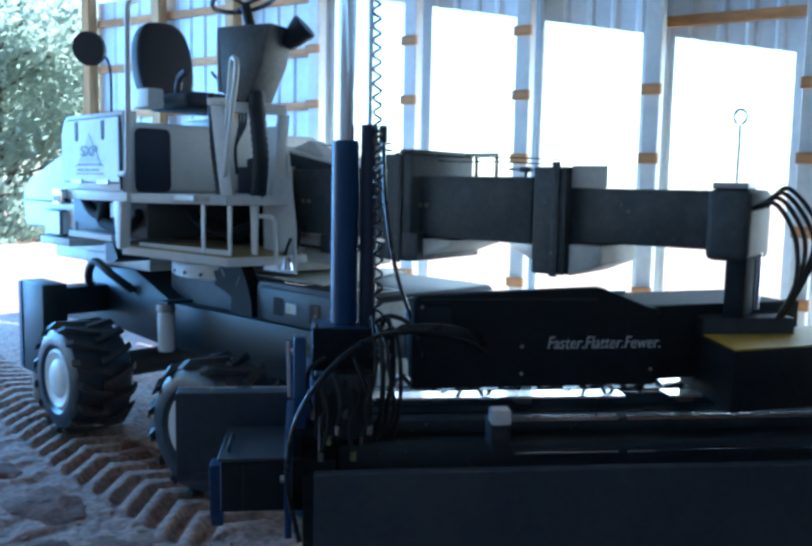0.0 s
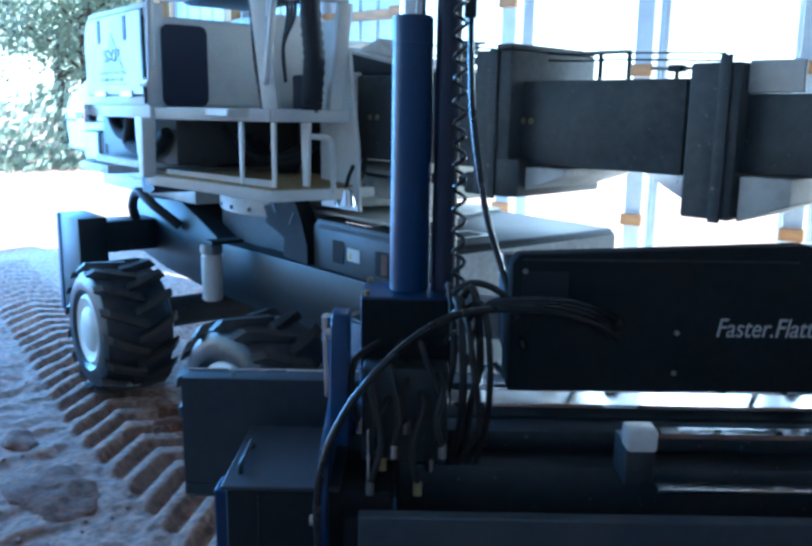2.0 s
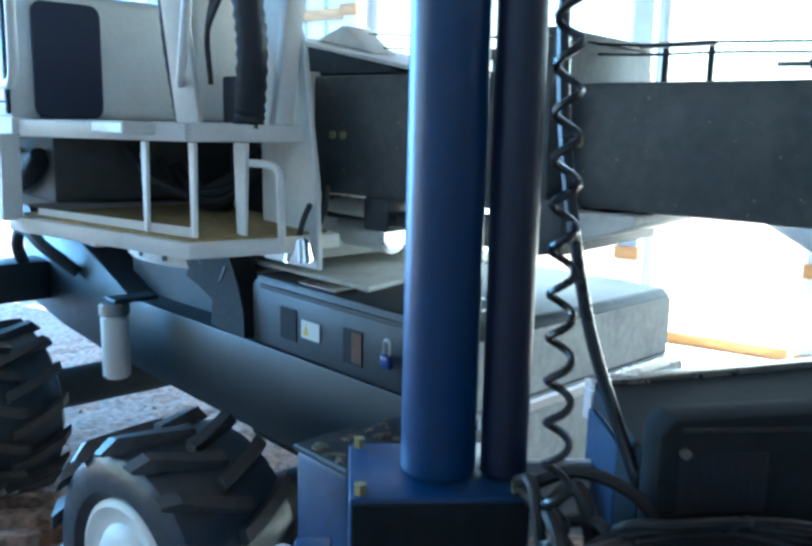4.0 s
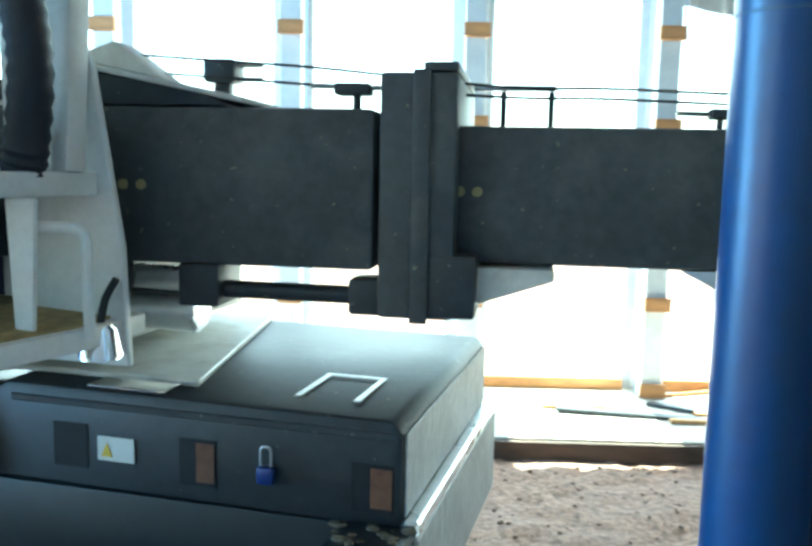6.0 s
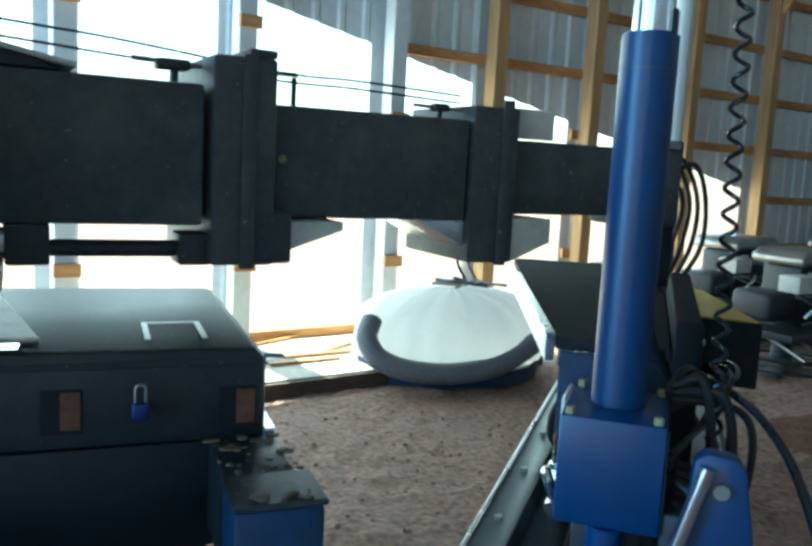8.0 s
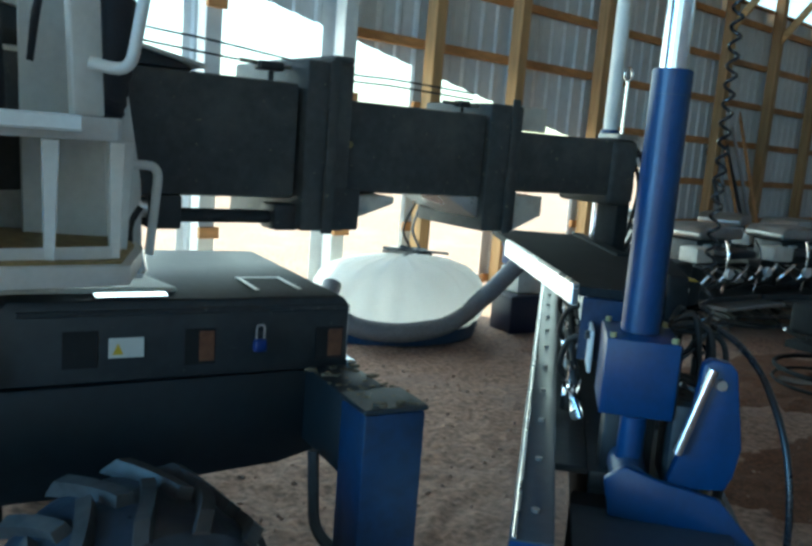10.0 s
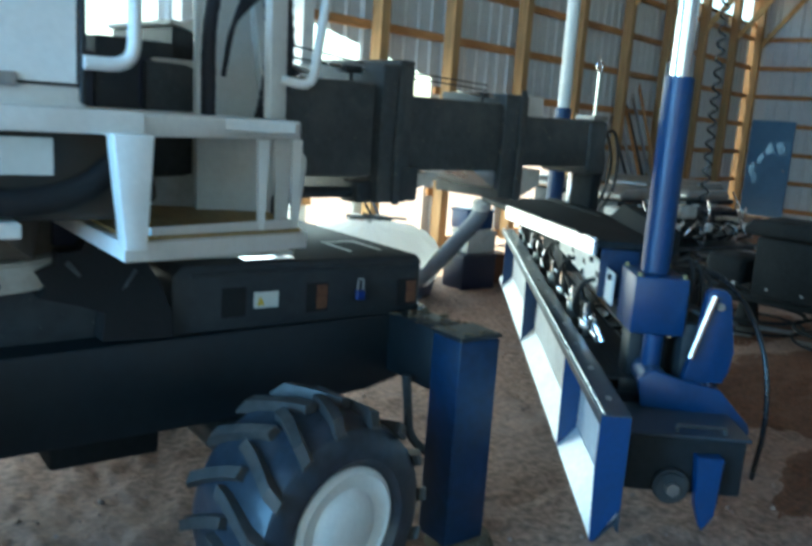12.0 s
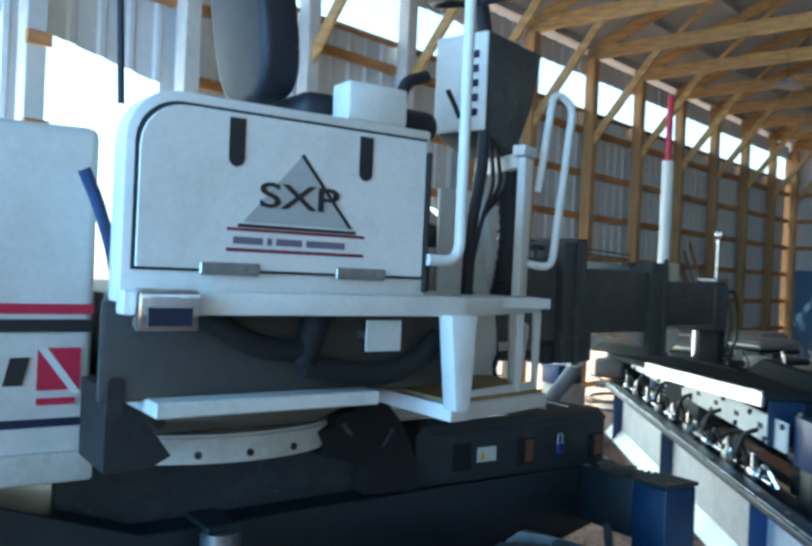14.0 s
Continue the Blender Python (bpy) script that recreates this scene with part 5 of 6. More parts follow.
# mast and its base
mbox = part("mast_box", bm_box(-0.12, 0.12, -0.097, 0.097, 0.905, 1.114, 0.006), BLUE, H, "blue mast box", HEAD)
# black plate darkens the blue box's side that faces away from the light
part("box_face", bm_box(-0.116, 0.116, -0.1015, -0.0975, 0.91, 1.108, 0.001, 1), MATTBLACK, mbox, "black plate painting in the shade on the box face", HEAD)
for x, y in ((-0.105, -0.08), (0.105, -0.08), (-0.105, 0.08), (0.105, 0.08)):
    part("box_bolt", bm_cyl((x, y, 1.114), (x, y, 1.128), 0.009, n=6), BRASSY, mbox, "brassy bolt head", HEAD)
part("mast_post", bm_box(-0.02, 0.11, -0.07, 0.07, 0.66, 0.904, 0.008), DARKBLUE, H, "dark mast post", HEAD)
mast = part("mast_tube", bm_cyl((0.006, 0, 1.115), (0.006, 0, 1.824), 0.053, n=40, bevel=0.004), BLUE, H, "blue mast cylinder", HEAD)
part("mast_ring", bm_cyl((0.006, 0, 1.756), (0.006, 0, 1.759), 0.0536, n=40), DUSTBLUE, mast, "thin worn seam", HEAD)
part("mast_rod", bm_cyl((0.006, 0, 1.824), (0.006, 0, 3.3), 0.036, n=28), CHROME, mast, "chrome mast rod", HEAD)
tube2 = part("guide_tube", bm_cyl((0.097, -0.014, 1.116), (0.097, -0.014, 1.885), 0.033, n=24, bevel=0.003), NAVY, H, "blue guide tube", HEAD)
part("guide_rod", bm_cyl((0.097, -0.014, 1.885), (0.097, -0.014, 3.1), 0.010, n=12), ALU, tube2, "thin bright rod", HEAD)
part("lower_rod", bm_cyl((-0.09, 0, 0.745), (-0.09, 0, 0.904), 0.036, n=20), BLUE, H, "blue lower rod", HEAD)
joint = part("ball_joint", bm_cyl((-0.19, 0.0, 0.745), (0.02, 0.0, 0.745), 0.05, n=24, bevel=0.008), DUSTBLUE, H, "blue pivot eye", HEAD)
part("joint_nut", bm_cyl((-0.212, 0.0, 0.745), (-0.19, 0.0, 0.745), 0.024, n=6), STEEL, joint, "steel nut", HEAD)
arm = part("bracket_arm", bm_prism([(-0.087, 0.745), (-0.13, 0.90), (-0.144, 1.085), (-0.165, 1.10), (-0.21, 1.095), (-0.228, 1.075), (-0.262, 0.88), (-0.252, 0.80), (-0.235, 0.76)], "x", -0.185, -0.14, 0.006), BLUE, H, "blue bracket plate", HEAD)
part("arm_bolt", bm_cyl((-0.2, -0.19, 1.04), (-0.185, -0.19, 1.04), 0.014, n=8), STEEL, arm, "", HEAD)
base_ = part("bracket_base", bm_prism([(0.07, 0.76), (0.02, 0.80), (-0.08, 0.77), (-0.22, 0.745), (-0.335, 0.625), (-0.345, 0.60), (-0.335, 0.47), (-0.31, 0.37), (-0.22, 0.40), (-0.16, 0.655), (0.05, 0.66)], "x", -0.215, -0.188, 0.006), BLUE, H, "blue pivot plate", HEAD)
part("base_bolt", bm_cyl((-0.23, -0.305, 0.595), (-0.215, -0.305, 0.595), 0.014, n=8), STEEL, base_, "", HEAD)
part("gas_strut", bm_cyl((-0.20, -0.105, 0.85), (-0.20, -0.165, 1.08), 0.014, n=12), CHROME, H, "bright strut", HEAD)
part("tine", bm_prism([(-0.075, 0.60), (-0.165, 0.60), (-0.155, 0.40), (-0.12, 0.345), (-0.09, 0.43)], "x", -0.50, -0.452, 0.004, 1), BLUE, H, "blue scraper tine", HEAD)
aug = part("auger_end", bm_cyl((-0.49, -0.008, 0.485), (-0.45, -0.008, 0.485), 0.06, n=24, bevel=0.01), CHASSIS, H, "black auger end", HEAD)
part("auger_nut", bm_cyl((-0.51, -0.008, 0.485), (-0.49, -0.008, 0.485), 0.024, n=6), STEEL, aug, "", HEAD)
part("arch_hose", bm_tube(smooth_path([(-0.16, -0.40, 0.40), (-0.20, -0.40, 0.605), (-0.19, -0.39, 0.776), (-0.132, -0.37, 0.912), (-0.031, -0.33, 1.028), (0.071, -0.28, 1.093), (0.18, -0.23, 1.115), (0.34, -0.18, 1.106), (0.47, -0.185, 1.075), (0.53, -0.145, 1.03)]), 0.0095, 12), GLOSSBLACK, H, "arched glossy black hose", HEAD)
for k in range(3):
    part("thin_hose", bm_tube(smooth_path([(0.10 + 0.03 * k, -0.11, 1.0 - 0.03 * k), (0.15 + 0.02 * k, -0.20, 1.09 + 0.012 * k), (0.26, -0.21 - 0.012 * k, 1.125 + 0.01 * k), (0.38, -0.20 - 0.012 * k, 1.118 + 0.012 * k), (0.48, -0.185 - 0.006 * k, 1.085 + 0.014 * k), (0.545, -0.145, 1.02 + 0.022 * k)]), 0.006, 8), GLOSSBLACK, H, "thin black hose", HEAD)
for k in range(5):
    u, y = 0.12 + 0.022 * k, -0.16 - 0.04 * (k % 3)
    part("drop_hose", bm_tube(smooth_path([(0.10 + 0.01 * k, -0.10, 1.14 - 0.015 * k), (u * 0.9, y, 1.15 - 0.03 * (k % 3)), (u, y - 0.03, 0.98), (u + 0.02 * (k % 3 - 1), y, 0.82), (u - 0.02, -0.14, 0.68)]), 0.0085 + 0.002 * (k % 2), 8), BLACK, H, "hanging black hydraulic hose", HEAD)
coil = [(0.10 + 0.03 * (1 - a) + 0.014 * math.cos(a * math.tau * 34), -0.14 - 0.05 * (1 - a) + 0.014 * math.sin(a * math.tau * 34), 1.02 + 1.75 * a) for a in np.linspace(0, 1, 34 * 11)]
part("coil_cord", bm_tube(coil, 0.005, 6), GLOSSBLACK, H, "coiled black cord", HEAD)
part("hanging_cable", bm_tube(smooth_path([(0.15, 0.0, 1.87), (0.162, 0.0, 1.6), (0.20, -0.02, 1.35), (0.25, -0.06, 1.18), (0.28, -0.12, 1.08), (0.30, -0.17, 1.0)]), 0.009, 8), GLOSSBLACK, H, "hanging black cable", HEAD)
part("cable_plug", bm_box(0.134, 0.166, -0.016, 0.016, 1.82, 1.885, 0.006), VINYL, H, "black cable plug", HEAD)
part("small_cable", bm_tube(smooth_path([(0.1, -0.09, 1.12), (0.17, -0.12, 1.16), (0.24, -0.15, 1.14), (0.28, -0.17, 1.08)]), 0.009, 8), BLACK, H, "short black cable", HEAD)
# valve block with hoses under the mast
valve = part("valve_block", bm_box(-0.11, 0.11, -0.19, -0.098, 0.70, 0.95, 0.008), CHASSIS, H, "black valve block", HEAD)
rng = random.Random(8)
for k in range(8):
    u = -0.115 + 0.03 * k
    y = -0.22 - 0.035 * (k % 2)
    top, bot = 0.97 - 0.05 * (k % 3), 0.81 - 0.05 * ((k * 3) % 4)
    hose = part("valve_hose", bm_tube(smooth_path([(u * 0.6, -0.12, top + 0.03), (u + 0.012 * (k % 3 - 1), y + 0.03, top), (u + rng.uniform(-0.03, 0.03), y, (top + bot) / 2), (u, y + 0.01, bot)]), 0.0085, 8), BLACK, valve, "black hose", HEAD)
    part("ferrule", bm_cyl((u, y + 0.01, bot - 0.022), (u, y + 0.01, bot + 0.012), 0.011, n=8), (CHROME, STEEL, BRASSY)[k % 3], hose, "bright hose ferrule", HEAD)
part("valve_edge", bm_box(-0.095, -0.088, -0.225, -0.215, 0.64, 0.80, 0.002, 1), ALU, valve, "bright edge", HEAD)
for k in range(18):
    u = 0.2 + 0.18 * k
    part("hose_run", bm_tube(smooth_path([(u, 0.12, 0.78), (u + 0.05, 0.16, 0.86 + 0.03 * (k % 3)), (u + 0.13, 0.15, 0.80), (u + 0.22, 0.13, 0.84)]), 0.012, 8), BLACK if k % 3 else CHROME, H, "short hydraulic hose", HEAD)
    if k % 2:
        c_ = part("clamp", bm_box(u, u + 0.07, 0.125, 0.18, 0.74, 0.82, 0.01), CHROME if k % 4 == 1 else STEEL, H, "bright pipe clamp", HEAD)
        part("clamp_stud", bm_cyl((u + 0.035, 0.155, 0.82), (u + 0.035, 0.155, 0.89), 0.012, n=8), CHROME, c_, "", HEAD)
for k in range(5):
    u = 0.45 + 0.55 * k
    part("hose_loop", bm_tube(smooth_path([(u, 0.09, 1.0), (u + 0.03, 0.17, 0.96), (u + 0.08, 0.19, 0.86), (u + 0.14, 0.16, 0.80)]), 0.011, 8), BLACK, H, "black hose loop", HEAD)
# far mast
part("far_mast", bm_cyl((3.04, -0.03, 0.84), (3.04, -0.03, 1.75), 0.06, n=24), BLUE, H, "blue mast cylinder", HEAD)
part("far_mast_rod", bm_cyl((3.04, -0.03, 1.75), (3.04, -0.03, 2.59), 0.045, n=20), WHITE, H, "white mast rod", HEAD)
part("far_mast_top", bm_cyl((3.04, -0.03, 2.59), (3.04, -0.03, 3.1), 0.025, n=16), RED, H, "red mast top", HEAD)

# ---- things in the barn ----
# covered round pan with a hose round its rim
PANC = (-0.62, 6.36)


def pan_outline(a, r, z):
    return (PANC[0] + 0.89 * r * math.cos(a), PANC[1] + 0.66 * r * math.sin(a), z)


pan = thing("covered_pan", (*PANC, 0), "round pan under white plastic film, a grey hose round its rim", "covered pan")
rings = [(0.78, 0.12), (0.84, 0.24), (0.83, 0.36), (0.77, 0.45), (0.66, 0.53), (0.5, 0.59), (0.3, 0.63), (0.12, 0.65)]
bm = bmesh.new()
rows = []
for r, z in rings:
    row = []
    for k in range(112):
        a = math.tau * k / 112
        f = 0.045 * noise.noise((3 * math.cos(a), 3 * math.sin(a), z * 5)) + 0.02 * noise.noise((9 * math.cos(a), 9 * math.sin(a), z * 9)) + 0.012 * math.sin(a * 19 + 3 * noise.noise((math.cos(a), math.sin(a), 7)))
        row.append(bm.verts.new(pan_outline(a, r * (1 + f), z + (0.06 * abs(math.cos(a)) * r if z > 0.3 else 0) + f * 0.4)))
    rows.append(row)
for p, q in zip(rows, rows[1:]):
    for k in range(112):
        bm.faces.new((p[k], p[(k + 1) % 112], q[(k + 1) % 112], q[k]))
bm.faces.new(rows[-1])
bm.faces.new(rows[0])
bmesh.ops.recalc_face_normals(bm, faces=bm.faces[:])
part("plastic_film", bm, PLASTIC, pan, "crumpled white plastic film")
hosepts = smooth_path([(-1.34, 6.12, 0.47), (-1.40, 6.03, 0.36), (-1.34, 5.93, 0.24), (-1.15, 5.84, 0.17), (-0.82, 5.79, 0.15), (-0.45, 5.82, 0.20), (-0.1, 5.92, 0.36), (0.12, 5.93, 0.54), (0.28, 5.9, 0.72), (0.31, 5.87, 0.82)], 10)
part("rim_hose", bm_tube(hosepts, 0.072, 14, 0.04), HOSEGREY, pan, "thick grey ribbed hose")
part("hose_end", bm_cyl((0.31, 5.87, 0.82), (0.29, 5.86, 0.90), 0.085, n=18, bevel=0.01), CREAM, pan, "pale hose coupling")
part("lower_tub", bm_lathe([(0.0, -0.02), (0.78, -0.02), (0.82, 0.12), (0.0, 0.12)], 48), DUSTBLUE, pan, "dusty blue tub base", Matrix.Translation((*PANC, 0.03)) @ Matrix.Diagonal((0.89, 0.62, 1, 1)) @ pose(0, 0, 0, 90, 0, 0))

# tools and scrap on the film and beside it
tool = thing("hand_tool_pile", (-0.35, 6.5, 0.64), "heap of small tools and scrap on the plastic film", "tool pile")
rng = random.Random(11)
for k in range(12):
    x, y = -0.35 + rng.uniform(-0.28, 0.28), 6.5 + rng.uniform(-0.12, 0.12)
    m = Matrix.Translation((x, y, 0.655 + 0.012 * (k % 3))) @ pose(0, 0, 0, rng.uniform(-8, 8), rng.uniform(-8, 8), rng.uniform(0, 180))
    if k % 3 == 0:
        part("block", bm_box(-0.06, 0.06, -0.03, 0.03, -0.02, 0.03, 0.005, 1), (CHASSIS, RUST, NAVY)[k % 3], tool, "", m)
    else:
        part("handle", bm_cyl((-0.14, 0, 0), (0.14, 0, 0.01), 0.012, n=8), (GIRTWOOD, STEEL, CHASSIS)[k % 3], tool, "", m)

cone_cord = thing("hanging_cord", (-0.35, 6.62, 0.7), "thin green and black cords hanging by the pan", "cord")
for k, mt in enumerate((BLACK, HOSEGREY)):
    part("cord", bm_tube(smooth_path([(-0.42 + 0.09 * k, 6.6, 0.68), (-0.5 + 0.09 * k, 6.6, 0.85), (-0.40 + 0.05 * k, 6.6, 1.1), (-0.45, 6.6, 1.3)]), 0.012, 8), mt, cone_cord)


def plank(x, y, z, length, width, angle, mat, label):
    m = Matrix.Translation((x, y, z)) @ pose(0, 0, 0, 0, rng.uniform(-1, 1), angle)
    return single("plank", bm_box(-length / 2, length / 2, -width / 2, width / 2, 0.0, 0.02, 0.003, 1), mat, label, "plank", group="scrap boards on the slab", m=m)


for x, y, L, w, a, mt in ((-1.85, 7.0, 0.65, 0.025, 33, GIRTWOOD), (-1.6, 6.55, 0.55, 0.05, 12, GIRTWOOD), (-2.25, 6.35, 0.9, 0.07, 6, CHASSIS), (-1.75, 6.35, 0.55, 0.05, 14, POSTWOOD), (-1.45, 6.7, 0.5, 0.04, 40, GIRTWOOD), (-2.0, 6.6, 0.3, 0.06, -20, CHASSIS), (-2.6, 6.4, 0.4, 0.05, 10, POSTWOOD)):
    plank(x, y, 0.125, L, w, a, mt, "weathered scrap board lying on the concrete strip")

# boxes and sacks past the end of the plow
for name, cat, x, y, z, sx, sy, sz, mt, lab in (
        ("crate", "crate", 0.55, 6.25, 0.0, 0.42, 0.3, 0.34, NAVY, "dark blue crate on the dirt floor"),
        ("cardboard_box", "box", 0.62, 6.3, 0.345, 0.36, 0.26, 0.22, CREAM, "pale box stacked on a blue crate"),
        ("crate", "crate", 0.95, 6.45, 0.0, 0.35, 0.35, 0.3, RUST, "rusty brown crate on the dirt floor"),
        ("tote", "tote", 0.60, 6.32, 0.57, 0.34, 0.24, 0.2, BLUE, "bright blue plastic tote on a box")):
    t = thing(name, (x, y, z), lab, cat)
    part("body", bm_box(x - sx / 2, x + sx / 2, y - sy / 2, y + sy / 2, z + 0.004, z + sz, 0.012), mt, t)
    part("rim", bm_box(x - sx / 2 - 0.008, x + sx / 2 + 0.008, y - sy / 2 - 0.008, y + sy / 2 + 0.008, z + sz - 0.03, z + sz - 0.008, 0.004, 1), mt, t)


# ride-on trowels parked beyond the screed head
def trowel(x, y, turn, hood=STEEL, tank=CREAM, body=CHASSIS, label="parked ride-on concrete trowel with a dull pale hood and dark frame"):
    t = thing("ride_on_trowel", (x, y, 0), label, "power trowel", group="parked trowels")
    m = Matrix.Translation((x, y, 0)) @ pose(0, 0, 0, 0, 0, turn)
    for sx in (-0.45, 0.45):
        ring_ = [(sx + 0.46 * math.cos(a), 0.46 * math.sin(a), 0.16) for a in np.linspace(0, math.tau, 33)]
        g = part("guard_ring", bm_tube(ring_, 0.018, 8), body, t, "dark guard ring", m)
        part("guard_ring_lower", bm_tube([(p[0], p[1], 0.06) for p in ring_], 0.012, 8), body, g, "", m)
        for k in range(4):
            a = math.pi / 2 * k + 0.4
            part("blade", bm_box(0.06, 0.42, -0.07, 0.07, 0.02, 0.03, 0.002, 1), STEEL, g, "steel blade", m @ Matrix.Translation((sx, 0, 0)) @ pose(0, 0, 0, 0, 0, math.degrees(a)))
        part("gearbox", bm_cyl((sx, 0, 0.05), (sx, 0, 0.3), 0.1, 0.07, 16), body, g, "", m)
    f = part("frame", bm_box(-0.75, 0.75, -0.3, 0.3, 0.3, 0.36, 0.01), body, t, "dark frame", m)
    for k in range(6):
        part("frame_bar", bm_cyl((-0.7 + 0.28 * k, -0.4, 0.18), (-0.7 + 0.28 * k, 0.4, 0.45), 0.014, n=8), STEEL, f, "", m)
    part("engine", bm_box(-0.28, 0.28, 0.02, 0.40, 0.37, 0.86, 0.03), body, t, "dark engine block", m)
    part("hood", bm_prism([(-0.36, 0.87), (-0.38, 0.93), (-0.30, 1.0), (0.30, 1.0), (0.38, 0.93), (0.36, 0.87)], "y", -0.06, 0.46, 0.025, 3), hood, t, "rounded hood", m)
    for sx in (-0.2, 0.12):
        part("label_plate", bm_box(sx, sx + 0.12, -0.004, 0.016, 0.74, 0.82, 0.003, 1), WHITE, t, "white plate on the engine", m)
    for k in range(5):
        part("pipe", bm_tube(smooth_path([(-0.6 + 0.26 * k, -0.28, 0.5), (-0.52 + 0.26 * k, -0.34, 0.62), (-0.42 + 0.26 * k, -0.3, 0.66 - 0.03 * (k % 2))]), 0.016, 8), CHROME, t, "bright bent pipe", m)
    part("battery_box", bm_box(-0.62, -0.36, -0.22, -0.02, 0.68, 0.82, 0.015), tank, t, "battery box", m)
    for sx in (-0.55, 0.55):
        part("tank", bm_box(sx - 0.17, sx + 0.17, -0.05, 0.35, 0.42, 0.66, 0.05, 3), tank if sx > 0 else body, t, "side tank", m)
        part("work_light", bm_cyl((sx * 0.6, -0.36, 0.60), (sx * 0.6, -0.40, 0.60), 0.05, n=14), LENS, t, "round lamp", m)
        part("lever", bm_tube(smooth_path([(sx * 0.5, -0.3, 0.4), (sx * 0.5, -0.32, 0.75), (sx * 0.45, -0.26, 0.9)]), 0.012, 8), CHROME, t, "bright control lever", m)
    part("seat", bm_box(-0.22, 0.22, -0.32, -0.02, 0.72, 0.80, 0.03, 3), VINYL, t, "black seat", m)
    part("exhaust", bm_tube(smooth_path([(0.2, 0.3, 0.74), (0.25, 0.32, 0.86), (0.3, 0.38, 0.95)]), 0.025, 10), CHROME, t, "bright exhaust pipe", m)
    part("foot_plate", bm_box(-0.5, 0.5, -0.52, -0.3, 0.28, 0.31, 0.005, 1), STEEL, t, "", m)
    for k in range(7):
        part("hose", bm_tube(smooth_path([(-0.5 + 0.15 * k, -0.2, 0.42), (-0.45 + 0.15 * k, -0.36, 0.52 + 0.04 * (k % 3)), (-0.4 + 0.14 * k, -0.1, 0.62), (-0.3 + 0.1 * k, 0.05, 0.6)]), 0.014, 8), BLACK, t, "black hose", m)
    return t


tr = trowel(2.7, 6.05, 8)
for x, y, a in ((3.95, 6.0, -6), (3.1, 7.3, 15), (5.3, 6.9, 4), (4.8, 7.5, 30)):
    copy_thing(tr, Matrix.Translation((x, y, 0)) @ pose(0, 0, 0, 0, 0, a - 8))
trowel(1.9, 3.6, 95, MATTBLACK, MATTBLACK, MATTBLACK, "parked ride-on trowel with blue-black hood and black frame")
bull = thing("tool_handle_stack", (5.6, 8.2, 0), "long tool handles leaning against the barn wall", "tool handles")
for k in range(6):
    part("handle", bm_cyl((5.5 + 0.12 * k, 8.0, 0.02), (5.75 + 0.16 * k, 9.3, 2.3 + 0.12 * (k % 3)), 0.025, n=10), (CHASSIS, STEEL, GIRTWOOD)[k % 3], bull)

# blue door in the far wall
door = thing("door_1", BARN @ Vector((EAST, -0.75, 0)), "plain blue metal door in the far end wall", "door", kind="structure")
part("leaf", bm_box(EAST - 0.13, EAST - 0.08, -1.1, -0.22, 0.02, 2.02, 0.008), BLUEDOOR, door, m=BARN)
part("handle", bm_cyl((EAST - 0.19, -1.0, 1.0), (EAST - 0.13, -1.0, 1.0), 0.02, n=10), STEEL, door, m=BARN)
lampn = thing("pendant_lamp", (4.6, 6.4, 4.25), "round hanging barn lamp, unlit", "lamp")
part("bowl", bm_cyl((4.6, 6.4, 4.25), (4.6, 6.4, 4.38), 0.2, 0.08, 20, 0.006), ALU, lampn)
part("cord", bm_cyl((4.6, 6.4, 4.38), (4.6, 6.4, 4.7), 0.006, n=6), BLACK, lampn)


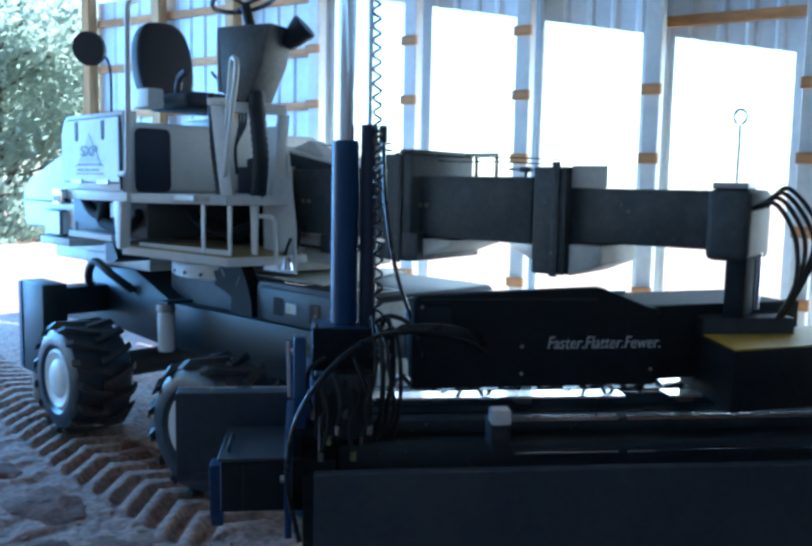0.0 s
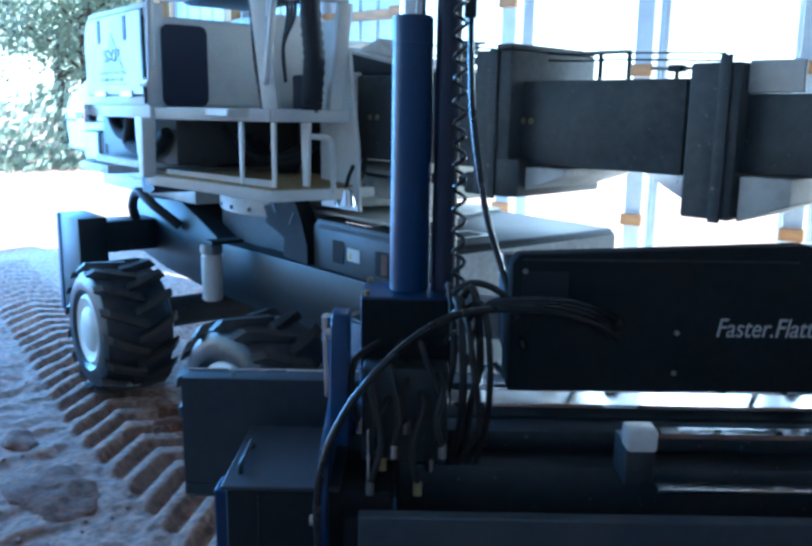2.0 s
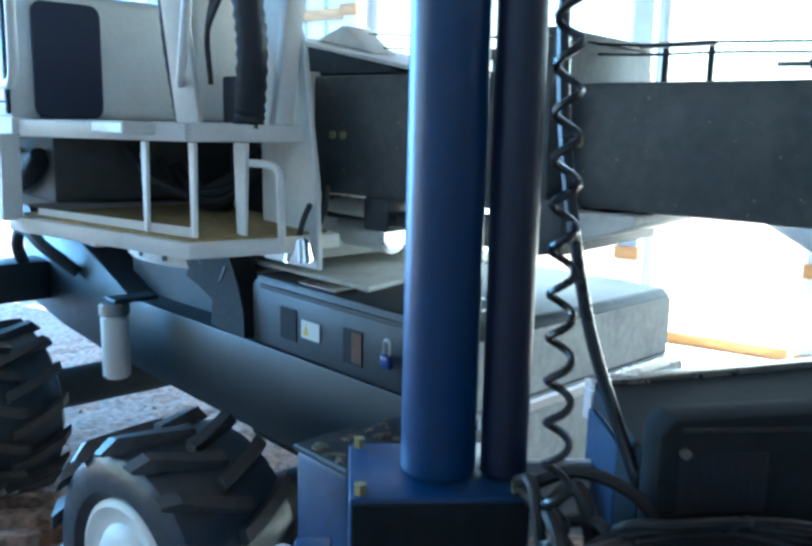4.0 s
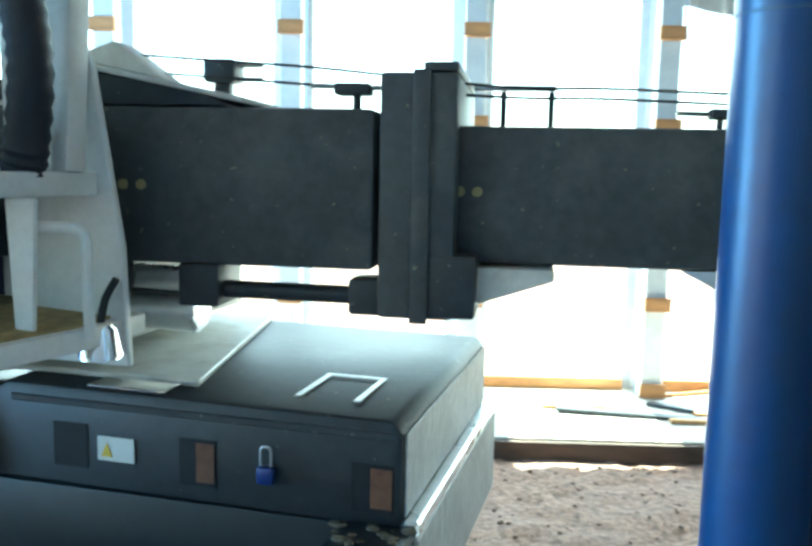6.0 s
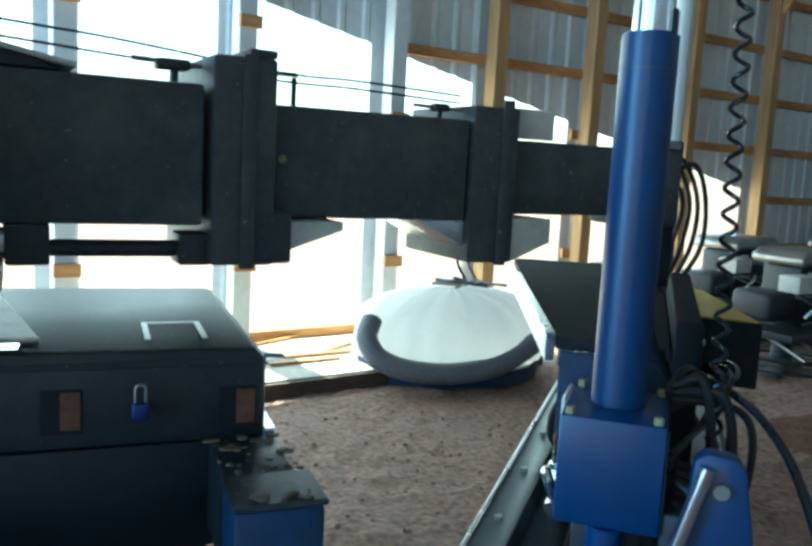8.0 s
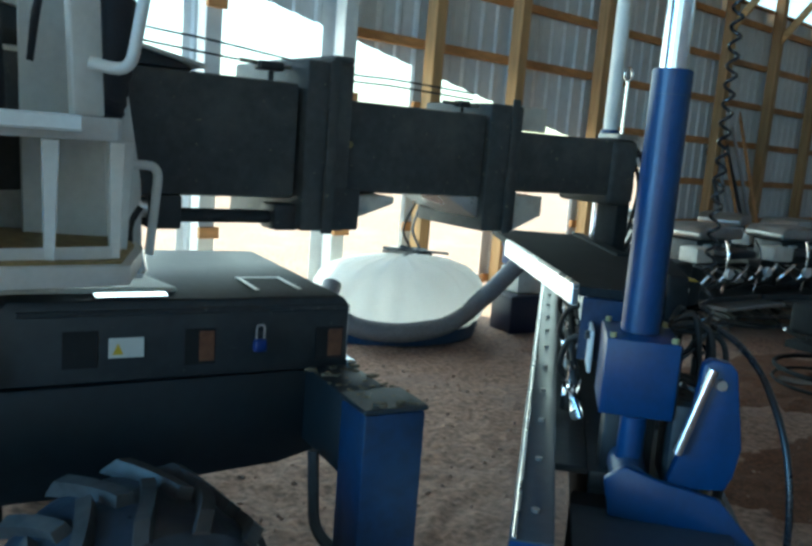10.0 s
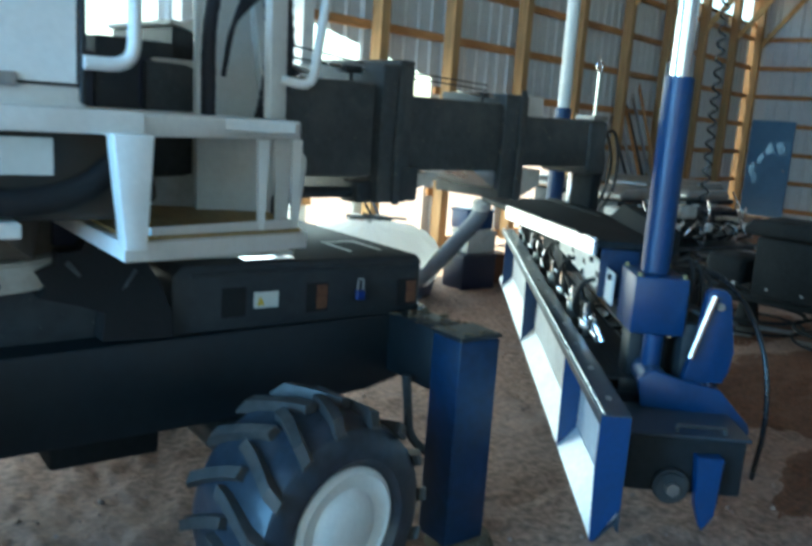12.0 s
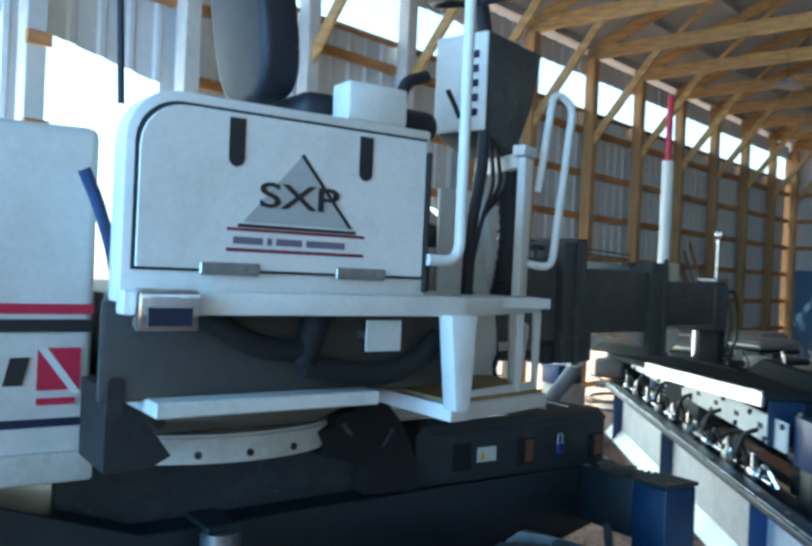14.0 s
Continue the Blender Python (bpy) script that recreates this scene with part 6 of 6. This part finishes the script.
# ---- outside: trees and a hedge past the open end ----
def tree(x, y, h, spread, seed):
    r = random.Random(seed)
    t = thing("tree", (x, y, 0), "leafy tree standing outside the open end of the barn", "tree", group="trees outside")
    limbs = [bm_tube(smooth_path([(x, y, -0.1), (x + 0.1, y, h * 0.3), (x, y + 0.1, h * 0.7)], 4), 0.14 * h / 6, 8)]
    tips = []
    for k in range(16):
        a, e = r.uniform(0, math.tau), r.uniform(0.25, 0.75)
        b = Vector((x, y, h * r.uniform(0.15, 0.65)))
        L = spread * r.uniform(0.5, 1.0)
        q = b + Vector((math.cos(a) * L, math.sin(a) * L, L * e))
        limbs.append(bm_tube([b, b.lerp(q, 0.5) + Vector((0, 0, 0.1)), q], 0.03 * h / 6, 5))
        tips += [b.lerp(q, f) for f in (0.55, 0.8, 1.0)]
    part("trunk", merge(*limbs), BARK, t)
    verts, faces = [], []
    for c in tips:
        for k in range(120):
            p = c + Vector((r.gauss(0, 0.36), r.gauss(0, 0.36), r.gauss(0, 0.3))) * spread / 2.2
            n = Vector((r.gauss(0, 1), r.gauss(0, 1), r.gauss(0, 1))).normalized()
            u_ = n.orthogonal().normalized()
            w_ = n.cross(u_)
            s_ = r.uniform(0.05, 0.10) * h / 6
            i = len(verts)
            verts += [p - u_ * s_, p + w_ * s_ * 0.6, p + u_ * s_, p - w_ * s_ * 0.6]
            faces.append((i, i + 1, i + 2, i + 3))
    me = bpy.data.meshes.new("crown")
    me.from_pydata(verts, [], faces)
    me.materials.append(LEAF)
    ob = new("crown", me)
    ob.parent = t
    ob.location = Vector((0, 0, 0)) - t.location
    return t


k = 0
for x, y, h, sp in ((-25, 8.5, 8.0, 2.6), (-28, 12.5, 9.5, 3.0), (-24, 12, 5.5, 2.2), (-31, 9.5, 10, 3.2), (-30, 16, 9, 3.0), (-33, 5.5, 9.5, 3.2), (-27, 4.5, 5, 2.4), (-35, 12.5, 11, 3.4), (-23.5, 15.5, 6, 2.4)):
    k += 1
    tree(x, y, h, sp, k)
bm = bmesh.new()
r = random.Random(5)
verts, faces = [], []
for k in range(9000):
    c = Vector((-22.5 + r.uniform(-1.3, 1.3), r.uniform(-4, 24), 0))
    p = c + Vector((0, 0, r.random() ** 1.5 * (1.7 + 0.9 * noise.noise((c.y * 0.5, 0, 0)))))
    n = Vector((r.gauss(0, 1), r.gauss(0, 1), r.gauss(0, 0.4))).normalized()
    u_ = n.orthogonal().normalized()
    w_ = n.cross(u_)
    s_ = r.uniform(0.08, 0.17)
    i = len(verts)
    verts += [p - u_ * s_, p + w_ * s_ * 0.5, p + u_ * s_, p - w_ * s_ * 0.5]
    faces.append((i, i + 1, i + 2, i + 3))
me = bpy.data.meshes.new("scrub")
me.from_pydata(verts, [], faces)
me.materials.append(LEAF)
tagged(new("scrub", me), "low bluish scrub and undergrowth outside", "scrub", kind="stuff")

for o in scene.objects:
    if "origin" in o:
        del o["origin"]
